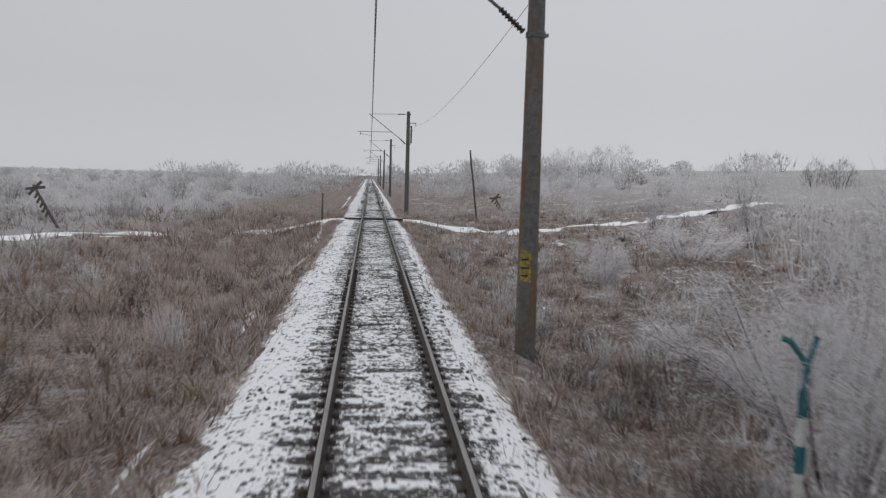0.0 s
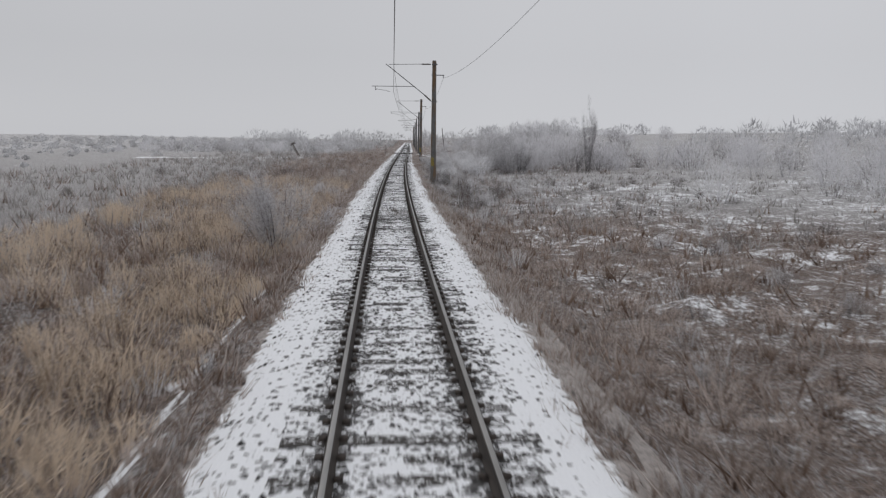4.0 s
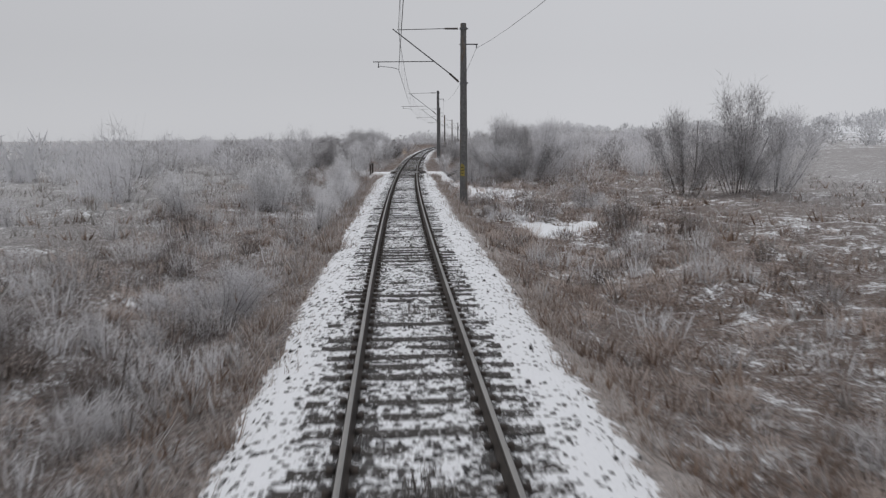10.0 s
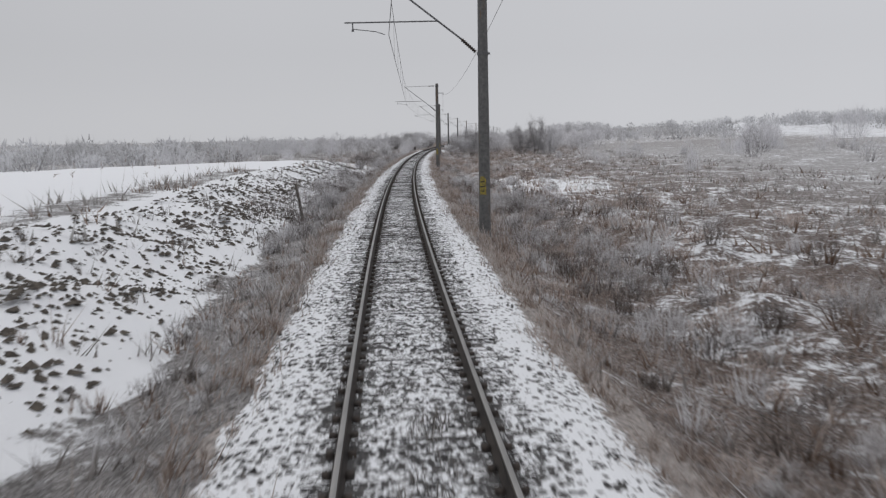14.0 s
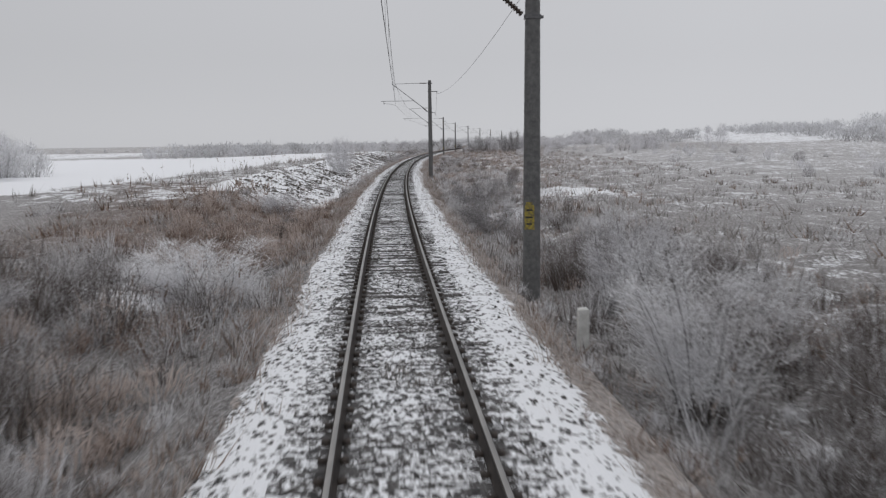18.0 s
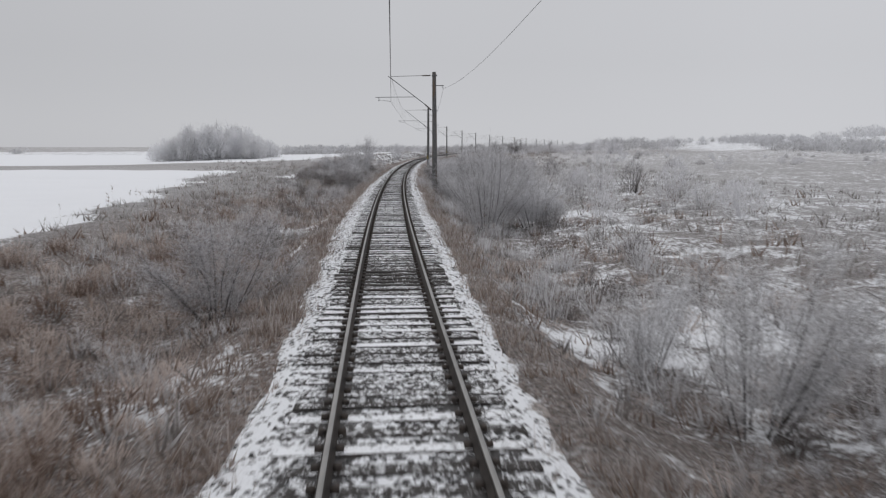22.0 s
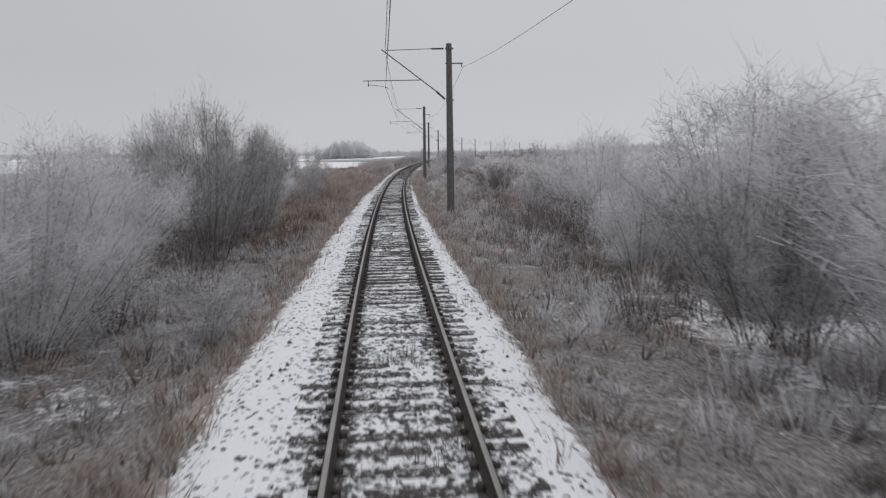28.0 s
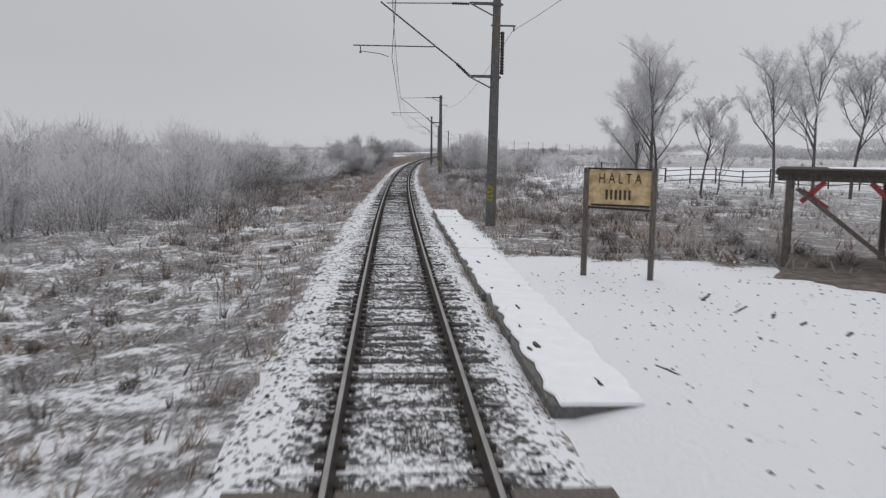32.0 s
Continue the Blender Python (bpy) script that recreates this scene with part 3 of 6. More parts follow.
# ---------- ground ----------
S_NEAR = np.arange(-856, 70, 0.9)
S_ALL = np.concatenate([[-1390, -1250, -1100, -1000, -940, -900, -880], S_NEAR, [74, 80, 88, 98, 110, 125, 145, 170, 200, 240, 290, 350, 430, 540, 680, 860, 1100, 1390]])
D_HALF = np.array([0.8, 1.5, 2.0, 2.4, 2.8, 3.2, 3.6, 4.0, 4.5, 5, 5.6, 6.2, 6.9, 7.7, 8.6, 9.6, 10.8, 12.2, 14, 16, 18.5, 22, 26, 31, 37, 45, 55, 70, 90, 120, 160, 220, 300, 400, 550, 800, 1200, 2000])
D_ALL = np.concatenate([-D_HALF[::-1], [0], D_HALF])
ground, gs, gd = sheet(S_ALL, D_ALL, land, "ground", M_GROUND)
tagged(ground, "frozen winter ground with dry grass and snow patches", "ground", kind="structure")
g_snow, g_brown = cover(gs, gd)
paint(ground, "snow", g_snow)
paint(ground, "brown", g_brown)
# rises away from the track: haze painted as paler frosted ground
paint(ground, "rime", np.interp(np.abs(gd), (6, 30), (0.1, 0.85)))

# ---------- ballast ----------
GRATE = (-188.5, -185.7)


HALF_LEFT = ((-840, -790, -760, -740, -714, -640, -610, -585, -559, -533, -482, -456, -300, -260, -230, -197, -178, -165, -140, -100, 60),
             (1.9, 2.2, 2.02, 2.15, 2.35, 1.97, 2.1, 2.4, 1.85, 2.2, 1.92, 2.12, 2.1, 2.02, 2.05, 2.3, 1.7, 1.65, 1.85, 2.15, 2.25))
HALF_RIGHT = ((-800, -788, -766, -740, -714, -650, -630, -610, -590, -580, -560, -545, -482, -456, -249, -197, -180, -171, -160, -146, -20, 0, 10, 60),
              (1.82, 2.0, 1.95, 1.85, 2.0, 1.6, 1.48, 1.7, 2.15, 2.15, 1.68, 2.0, 2.05, 2.2, 2.2, 2.15, 1.8, 1.75, 1.9, 2.1, 2.0, 1.85, 1.75, 1.85))


def half_width(s, d):
    """How far the stone bed reaches on either side."""
    s = np.asarray(s, float)
    flat = np.zeros_like(s)
    return np.where(np.asarray(d) < 0, np.interp(s, *HALF_LEFT) + 0.07 * waves(s, flat, 16.0, 21) + 0.025 * waves(s, flat, 2.9, 23),
                    np.interp(s, *HALF_RIGHT) + 0.07 * waves(s, flat, 19.0, 22) + 0.025 * waves(s, flat, 2.9, 24))


def bed_height(s, d):
    a = np.abs(d)
    half = half_width(s, d)
    lift = np.interp(s, (-826, -802, -785, -765, -750, -660, -645, -530, -515, -200, -185, -140, -125, 60), (-.176, -.176, -.182, -.182, -.178, -.178, -.190, -.190, -.172, -.172, -.195, -.195, -.170, -.170))
    z = lift - np.clip(a - half + 0.45, 0, 9) * 0.34
    return z + waves(s, d, 0.55, 31) * 0.012 + waves(s, d, 1.7, 32) * 0.015


D_BED = np.array([-2.75, -2.4, -2.15, -1.95, -1.7, -1.45, -1.2, -1.0, -0.86, -0.64, -0.45, -0.2, 0, 0.2, 0.45, 0.64, 0.86, 1.0, 1.2, 1.45, 1.7, 1.95, 2.15, 2.4, 2.75])


def bed_cover(s, d):
    near_rail = np.minimum(np.abs(d + 0.75), np.abs(d - 0.75))
    along = np.interp(s, (-826, -812, -760, -700, -640, -600, -560, -535, -510, -440, -420, -330, -280, -200, -178, -152, -145, -100, 0, 60),
                      (.50, .55, .62, .70, .60, .62, .52, .47, .52, .52, .55, .50, .59, .68, .48, .48, .68, .72, .64, .60))
    inner = np.where(np.abs(d) < 0.75, -0.06, 0.0)
    v = along + inner - 0.60 * np.exp(-(near_rail / 0.19) ** 2) + np.where(d > 1.3, 0.25, np.where(d < -1.3, 0.19, 0))
    return v


for lo, hi, step in ((-850, GRATE[0], 0.6), (GRATE[1], 60, 0.6), (60, 420, 6.0)):
    bed, bs, bd = sheet(np.append(np.arange(lo, hi, step), hi), D_BED, bed_height, "ballast_bed", M_BALLAST)
    tagged(bed, "grey stone ballast bed dusted with snow", "ballast", kind="structure")
    paint(bed, "snow", bed_cover(bs, bd))
    paint(bed, "rim", np.interp(np.abs(bd) - half_width(bs, bd), (-0.7, -0.2, 0.1), (-0.6, 0.12, 0.95)))


def spikes(base, tip, radius):
    """Three-sided tapering twigs, all at once."""
    base, tip = np.asarray(base, float), np.asarray(tip, float)
    t = tip - base
    t = t / np.maximum(np.linalg.norm(t, axis=1, keepdims=True), 1e-6)
    ref = np.where(np.abs(t[:, 2:3]) < 0.9, np.array([[0, 0, 1.0]]), np.array([[1.0, 0, 0]]))
    s = np.cross(t, ref)
    s = s / np.linalg.norm(s, axis=1, keepdims=True)
    u = np.cross(t, s)
    r = np.asarray(radius, float)[:, None]
    v = np.stack([base + s * r, base - s * r * 0.5 + u * r * 0.87, base - s * r * 0.5 - u * r * 0.87, tip], 1).reshape(-1, 3)
    i = np.arange(len(base))[:, None] * 4
    f = np.concatenate([i + np.array([[0, 1, 3]]), i + np.array([[1, 2, 3]]), i + np.array([[2, 0, 3]])], 1).reshape(-1, 3)
    return v, f


def pebbles(x, y, z, r, h, rng):
    """Small four-sided stones."""
    n = len(x)
    a0 = rng.uniform(0, 6.28, n)
    v = np.zeros((n, 5, 3))
    for k in range(4):
        a = a0 + k * 1.571 + rng.uniform(-0.4, 0.4, n)
        q = r * rng.uniform(0.7, 1.3, n)
        v[:, k] = np.stack([x + np.cos(a) * q, y + np.sin(a) * q, z - 0.01], 1)
    v[:, 4] = np.stack([x + rng.normal(0, 0.25, n) * r, y + rng.normal(0, 0.25, n) * r, z + h], 1)
    i = np.arange(n)[:, None, None] * 5
    f = (i + np.array([[(0, 1, 4), (1, 2, 4), (2, 3, 4), (3, 0, 4)]])).reshape(-1, 3)
    return v.reshape(-1, 3), f


rng = np.random.RandomState(11)
n = 95000
ss = rng.uniform(-848, 40, n)
dd = rng.uniform(-2.3, 2.25, n)
keep = (np.abs(np.abs(dd) - 0.75) > 0.10) & ~((ss > GRATE[0]) & (ss < GRATE[1])) & (rng.uniform(0, 1, n) > bed_cover(ss, dd) * 0.9)
ss, dd = ss[keep], dd[keep]
sx, sy = xy(ss, dd)
sr = rng.uniform(0.02, 0.05, len(ss))
v, f = pebbles(sx, sy, bed_height(ss, dd), sr, sr * rng.uniform(0.5, 1.0, len(ss)), rng)
stones = link("ballast_stones", v, f, M_STONE)
tagged(stones, "dark crushed stones poking out of the snow", "ballast", kind="stuff")

# ---------- the track ----------
track = empty("railway_track", "single railway track on old timber sleepers", "railway track", kind="structure")
RAIL_SECTION = [(-0.066, -0.165), (0.066, -0.165), (0.066, -0.15), (0.012, -0.13), (0.010, -0.045), (0.036, -0.036), (0.036, -0.010), (0.026, 0.0),
                (-0.026, 0.0), (-0.036, -0.010), (-0.036, -0.036), (-0.010, -0.045), (-0.012, -0.13), (-0.066, -0.15)]
rs = np.concatenate([np.arange(-850, 60, 2.0), np.arange(60, 421, 10.0)])
for side in (-0.75, 0.75):
    v, k = [], len(RAIL_SECTION)
    for q, z in RAIL_SECTION:
        x, y = xy(rs, side + q)
        v.append(np.stack([x, y, np.full(len(rs), z)], 1))
    v = np.stack(v, 1).reshape(-1, 3)
    i = np.arange(len(rs) * k).reshape(len(rs), k)
    f = np.stack([i[:-1], np.roll(i[:-1], -1, 1), np.roll(i[1:], -1, 1), i[1:]], -1)
    fm = np.zeros(f.shape[:2], int)
    fm[:, 7] = 1
    link("rail", v, f.reshape(-1, 4), None, track, "rusty steel rail with a bright worn head", mats=[M_RAIL_SIDE, M_RAIL_TOP], face_mats=fm.ravel())

SLEEPER_STEP = 0.48


def sleeper_shape(r):
    l, w = 1.27 + r.uniform(-0.06, 0.06), 0.12
    v, f = box(-l, l, -w, w, -0.30, -0.17, 0.018)
    return [(x + r.uniform(-0.012, 0.012), y + r.uniform(-0.012, 0.012), z) for x, y, z in v], f


def fastening(x):
    """Base plate, two clips and their bolts at one rail."""
    shapes = []
    for q in (-0.105, 0.105):
        v_, f_ = box(x + q - 0.040, x + q + 0.040, -0.050, 0.050, -0.172, -0.122)
        shapes.append((v_, f_[1:]))
    return join(shapes)


rnd = random.Random(5)
sl_all = [s for s in np.arange(-848, 240, SLEEPER_STEP) if not (GRATE[0] - 0.1 < s < GRATE[1] + 0.1)]
PARTS_STRETCHES = ((-655, -610), (-562, -524), (-176, -144), (-848 + 8, -812))
proto = [link("sleeper", *sleeper_shape(rnd), M_SLEEPER, track) for _ in range(6)]
proto_m = [p.data for p in proto]
fast = link("rail_fastening", *join([fastening(-0.75), fastening(0.75)]), M_IRON, track)
fast_me = fast.data
for p in proto + [fast]:
    bpy.data.objects.remove(p)
rest_v, rest_f, fv, ff = [], [], [], []
made_parts = 0
for s in sl_all:
    m = place(s + rnd.uniform(-0.03, 0.03), rnd.uniform(-0.04, 0.04), rnd.uniform(-0.012, 0.01), rnd.uniform(-1.2, 1.2))
    me = rnd.choice(proto_m)
    if made_parts < 298 and any(a < s < b for a, b in PARTS_STRETCHES):
        o = new("sleeper", me)
        o.parent, o.matrix_basis = track, m
        made_parts += 1
    else:
        n0 = len(rest_v)
        rest_v += [tuple(m @ q.co) for q in me.vertices]
        rest_f += [tuple(i + n0 for i in p.vertices) for p in me.polygons]
    if s < 25:
        mm = place(s, 0)
        co = np.empty(len(fast_me.vertices) * 3)
        fast_me.vertices.foreach_get("co", co)
        co = co.reshape(-1, 3)
        R = np.array(mm)
        ff.append(co @ R[:3, :3].T + R[:3, 3])
tagged(link("sleepers_along_the_line", rest_v, rest_f, M_SLEEPER, track), "dark weathered timber sleepers", kind="stuff")
fpoly = [tuple(p.vertices) for p in fast_me.polygons]
nv = len(fast_me.vertices)
v = np.concatenate(ff)
quads = np.array([p for p in fpoly if len(p) == 4])
tagged(link("rail_fastenings", v, (quads[None] + (np.arange(len(ff)) * nv)[:, None, None]).reshape(-1, 4), M_IRON, track), "rusty rail clips and bolts", kind="stuff")


# ---------- overhead line ----------
def disc_stack(a, b, n, r0, r1):
    """A ribbed insulator from a to b."""
    a, b = Vector(a), Vector(b)
    pts, rad = [], []
    for i in range(n):
        for q, r in ((0.05, r0), (0.35, r1), (0.6, r1 * 0.8), (0.95, r0)):
            pts.append(a.lerp(b, (i + q) / n))
            rad.append(r)
    return tube(pts, rad, 8)


def make_mast(reach, standoff, numbered=True, mat=None):
    """A concrete mast with its arm; x runs away from the track, the track lies at -reach."""
    top = 8.42
    root = empty("catenary_mast", "round grey concrete catenary mast with rust stains beside the track", "catenary mast", group="catenary masts along the line")
    link("pole", *tube([(0, 0, -2.2), (0, 0, 0.0), (0, 0, 4.0), (0, 0, top)], [0.205, 0.20, 0.178, 0.145], 20), mat or M_CONCRETE, root, smooth=False)
    link("cap", *tube([(0, 0, top), (0, 0, top + 0.03)], [0.15, 0.11], 16), M_STEEL, root)
    o = -0.15 - standoff
    wire = -reach - 0.2
    z_t, z_s = 8.18, 5.52
    link("tie_rod", *tube([(o - 0.75, 0, z_t), (wire - 0.1, 0, z_t - 0.06)], 0.02), M_STEEL, root)
    link("tie_insulator", *disc_stack((o - 0.12, 0, z_t), (o - 0.78, 0, z_t), 7, 0.03, 0.062), M_GLAZE, root, "dark brown ribbed insulator")
    link("strut", *tube([(o - 0.52, 0, z_s + 0.45), (wire - 0.32, 0, z_t - 0.02)], 0.032), M_STEEL, root)
    link("strut_insulator", *disc_stack((o - 0.08, 0, z_s + 0.05), (o - 0.55, 0, z_s + 0.47), 8, 0.035, 0.07), M_GLAZE, root, "dark brown ribbed insulator")
    link("registration_tube", *tube([(wire + 1.72, 0, 6.58), (wire - 1.32, 0, 6.56)], 0.024), M_STEEL, root)
    link("drop_bracket", *join([tube([(wire - 1.05, 0, 6.57), (wire - 1.05, 0, 6.30)], 0.022), box(wire - 1.09, wire - 1.01, -0.03, 0.03, 6.28, 6.34)]), M_STEEL, root)
    link("steady_arm", *tube([(wire - 1.05, 0, 6.36), (wire - 0.3, 0, 6.27), (wire, 0, 6.17)], 0.014), M_STEEL, root)
    for z in (z_t, z_s):
        link("mast_band", *join([tube([(0, 0, z - 0.05), (0, 0, z + 0.05)], 0.19, 14), bar((o, 0, z), (0.24, 0, z), 0.05, 0.06)]), M_STEEL, root)
        if standoff:
            link("standoff_bracket", *join([tube([(o - 0.12, 0, z + 0.05), (-0.1, 0, z + 0.06)], 0.028), tube([(o - 0.1, 0, z + 0.02), (-0.1, 0, z - 0.42)], 0.028)]), M_STEEL, root)
    link("return_bracket", *join([bar((-0.2, 0, 7.42), (0.72, 0, 7.42), 0.05, 0.06), tube([(0.66, 0, 7.42), (0.66, 0, 7.22)], 0.03, 6)]), M_STEEL, root)
    if not numbered:
        return root
    # painted number patch
    a0, a1, r = math.radians(-150), math.radians(-80), 0.199
    v, f = [], []
    for row, (z, k0) in enumerate(((0.86, 0.0), (1.12, 0.0), (1.36, 0.0), (1.48, 0.24))):
        for i in range(9):
            a = a0 + (a1 - a0) * (k0 + (1 - 2 * k0) * i / 8)
            v.append((math.cos(a) * r, math.sin(a) * r, z))
    for row in range(3):
        for i in range(8):
            f.append((row * 9 + i, row * 9 + i + 1, row * 9 + 10 + i, row * 9 + 9 + i))
    plate = link("number_patch", v, f, M_YELLOW, root, "faded yellow painted patch")
    for z, w in ((1.28, 0.6), (1.12, 0.7), (0.97, 0.5)):
        v, f = [], []
        for i in range(7):
            a = (a0 + a1) / 2 + (a1 - a0) * w * (i / 6 - 0.5)
            v += [(math.cos(a) * (r + 0.004), math.sin(a) * (r + 0.004), z), (math.cos(a) * (r + 0.004), math.sin(a) * (r + 0.004), z + 0.035)]
        f = [(2 * i, 2 * i + 2, 2 * i + 3, 2 * i + 1) for i in range(6)]
        link("mark_bar", v, f, M_BLACK, plate)
    return root


MASTS = ((305, 3.0), (247, 3.0), (189, 3.0), (130, 3.0), (72.1, 3.02), (15.1, 2.78), (-42.9, 2.76), (-98.5, 3.05), (-156.5, 3.11), (-215.5, 3.03), (-272.5, 3.06), (-333.5, 2.9),
         (-389.7, 2.95), (-447.3, 3.1), (-506.9, 3.16), (-565.4, 2.97), (-622.1, 2.92), (-681.6, 3.2), (-739.8, 4.08), (-796.5, 3.62), (-853, 3.2))
proto_near, proto_marked, proto_far, proto_rusty = make_mast(3.0, 0.0, False), make_mast(3.0, 0.0), make_mast(3.8, 0.75), make_mast(3.0, 0.0, True, M_RUSTED)
used = set()
for s, d in MASTS:
    src = proto_far if d > 3.5 else proto_rusty if s in (15.1, -42.9) else proto_marked if s in (-215.5, -272.5, -333.5, -447.3, -565.4) else proto_near
    m = place(s, d, 0.0, rnd.uniform(-3, 3)) @ pose(0, 0, 0, rnd.uniform(-0.4, 0.4), rnd.uniform(-0.5, 0.5), 0)
    if src in used:
        copy_thing(src, m)
    else:
        src.matrix_world = m
        used.add(src)
for s, d in ((-796.5, 3.62), (72.1, 3.02)):
    m = place(s, d)
    root = empty("pole_mounted_switch", "dark ribbed switch box hung on the mast", "switch", m)
    link("housing", *disc_stack((0.30, 0, 5.62), (0.30, 0, 7.2), 14, 0.06, 0.085), M_GLAZE, root)
    link("holder", *join([bar((0.1, 0, 5.7), (0.36, 0, 5.7), 0.06, 0.05), bar((0.1, 0, 7.15), (0.36, 0, 7.15), 0.06, 0.05)]), M_STEEL, root)


def strand(fa, fb, sag, r, n=10):
    (ax, ay, az), (bx, by, bz) = fa, fb
    return tube([(ax + (bx - ax) * i / n, ay + (by - ay) * i / n, az + (bz - az) * i / n - sag * 4 * (i / n) * (1 - i / n)) for i in range(n + 1)], r, 4, False)


for i in range(len(MASTS) - 1):
    (sb, db), (sa, da) = MASTS[i], MASTS[i + 1]
    span = empty("overhead_line", "thin overhead contact line between two masts", "overhead line", group="overhead line spans")
    pa, pb = [(*(float(q) for q in xy(s, -0.2)),) for s in (sa, sb)]
    link("messenger_wire", *strand((*pa, 8.14), (*pb, 8.14), 0.75, 0.011), M_WIRE, span)
    link("contact_wire", *strand((*pa, 6.16), (*pb, 6.16), 0.05, 0.011), M_WIRE, span)
    for k in range(1, 8):
        u = k / 8
        x, y = pa[0] + (pb[0] - pa[0]) * u, pa[1] + (pb[1] - pa[1]) * u
        link("dropper", *tube([(x, y, 8.14 - 3.0 * u * (1 - u)), (x, y, 6.16 - 0.2 * u * (1 - u))], 0.005, 3, False), M_WIRE, span)
    qa, qb = [(*(float(q) for q in xy(s, d + 0.66)),) for s, d in ((sa, da), (sb, db))]
    back = link("return_wire", *strand((*qa, 7.22), (*qb, 7.22), 0.8, 0.009), M_WIRE)
    tagged(back, "thin return wire strung along the masts", "wire", group="return wire spans")


# ---------- bushes and trees ----------
def slivers(base, tip, width, r):
    """One thin tapering blade from each base to its tip."""
    t = tip - base
    side = np.cross(t, r.normal(0, 1, t.shape))
    side = side / np.maximum(np.linalg.norm(side, axis=1, keepdims=True), 1e-6) * (np.asarray(width)[:, None] / 2)
    v = np.stack([base - side, base + side, tip], 1).reshape(-1, 3)
    return v, np.arange(len(v)).reshape(-1, 3)


def rime(ob, *runs):
    """Marks the tips of twigs: runs of (corners of one twig, how many)."""
    t = [np.tile(np.r_[np.zeros(k - 1), 1.0], n) for k, n in runs]
    paint(ob, "tip", np.concatenate(t))
    return ob


def fuse(*meshes):
    vs, fs, n = [], [], 0
    for v, f in meshes:
        vs.append(v)
        fs.append(f + n)
        n += len(v)
    return np.concatenate(vs), np.concatenate(fs)


def make_shrub(seed, stems, height, spread, branches, twigs, wide=0.0165, upright=0.6, thick=1.0):
    """Thin stems, branches on them and a haze of fine twigs on those."""
    r = np.random.RandomState(seed)
    sv, sf, off = [], [], 0
    b_base, b_dir, b_len = [], [], []
    k4 = height / 4
    for k in range(stems):
        a, q = r.uniform(0, 6.283), math.sqrt(r.uniform(0, 1))
        root = np.array([math.cos(a), math.sin(a), 0]) * q * 0.14 * spread
        h = height * (1 - 0.42 * q * q) * r.uniform(0.75, 0.97)
        out = np.array([math.cos(a), math.sin(a), 0]) * q * 0.40 * spread
        bend = r.normal(0, 0.05, 3) * height
        pts = []
        for i in range(6):
            u = i / 5
            pts.append(root + out * u ** 1.2 + np.array([0, 0, h]) * u + bend * np.array([1, 1, 0]) * math.sin(u * 3.1) * 0.6)
        v, f = tube(pts, [0.016 * thick * k4 * (1 - 0.85 * i / 5) + 0.002 for i in range(6)], 3, False)
        sv += [tuple(w) for w in v]
        sf += [tuple(i + off for i in w) for w in f]
        off += len(v)
        for _ in range(branches):
            u = r.uniform(0.06, 1.0) ** 0.8
            i = min(int(u * 5), 4)
            p = pts[i] + (pts[i + 1] - pts[i]) * (u * 5 - i)
            ang = a + r.normal(0, 1.4)
            dirn = np.array([math.cos(ang), math.sin(ang), r.uniform(upright - 0.5, upright + 0.9)])
            b_base.append(p)
            b_dir.append(dirn / np.linalg.norm(dirn))
            b_len.append(height * r.uniform(0.09, 0.22) * (1.2 - 0.6 * u))
    b_base, b_dir, b_len = np.array(b_base), np.array(b_dir), np.array(b_len)
    b_tip = b_base + b_dir * b_len[:, None]
    pick = np.repeat(np.arange(len(b_base)), twigs)
    u = r.uniform(0.0, 1.0, len(pick))
    tb = b_base[pick] + (b_tip - b_base)[pick] * u[:, None] + r.normal(0, 0.035, (len(pick), 3)) * height
    td = b_dir[pick] + r.normal(0, 0.6, (len(pick), 3)) + np.array([0, 0, 0.25])
    td = td / np.linalg.norm(td, axis=1, keepdims=True)
    tl = height * r.uniform(0.045, 0.125, len(pick))
    one = spikes(b_base, b_tip, np.full(len(b_base), 0.0045 * thick * k4))
    two = slivers(tb, tb + td * tl[:, None], r.uniform(0.7, 1.4, len(pick)) * wide * k4, r)
    return (sv, sf), fuse(one, two), (len(b_base), len(pick))


def shrub_thing(name, label, category, shape, mat, group):
    (sv, sf), (v, f), (n4, n3) = shape
    root = empty(name, label, category, None, group)
    link("stem_base", sv, sf, M_STEM, root)
    rime(link("twig_crown", v, f, mat, root), (4, n4), (3, n3))
    return root


GROUP = "frosted shrubs beside the track"
HAZE, UPRIGHT, WHITE = "bare hoar-frosted shrub with a haze of fine twigs", "slender bare shrub with upright frosted stems", "rounded shrub white with hoarfrost"
# fine ones for the first rows, plainer ones for those behind
DENSE = [shrub_thing("shrub", HAZE, "shrub", make_shrub(40 + i, 15, 4.0, 4.0, 24, 20, 0.0135), M_TWIG, GROUP) for i in range(4)]
THIN = [shrub_thing("shrub", UPRIGHT, "shrub", make_shrub(60 + i, 14, 4.0, 2.6, 20, 20, 0.010, 1.3), M_TWIG, GROUP) for i in range(3)]
PALE = [shrub_thing("shrub", WHITE, "shrub", make_shrub(70 + i, 15, 4.0, 4.2, 24, 20, 0.0135, 0.5), M_TWIG_PALE, GROUP) for i in range(3)]
DENSE_B = [shrub_thing("shrub", HAZE, "shrub", make_shrub(140 + i, 13, 4.0, 4.0, 21, 19, 0.0145), M_TWIG, GROUP) for i in range(3)]
THIN_B = [shrub_thing("shrub", UPRIGHT, "shrub", make_shrub(160 + i, 12, 4.0, 2.6, 17, 18, 0.011, 1.3), M_TWIG, GROUP) for i in range(2)]
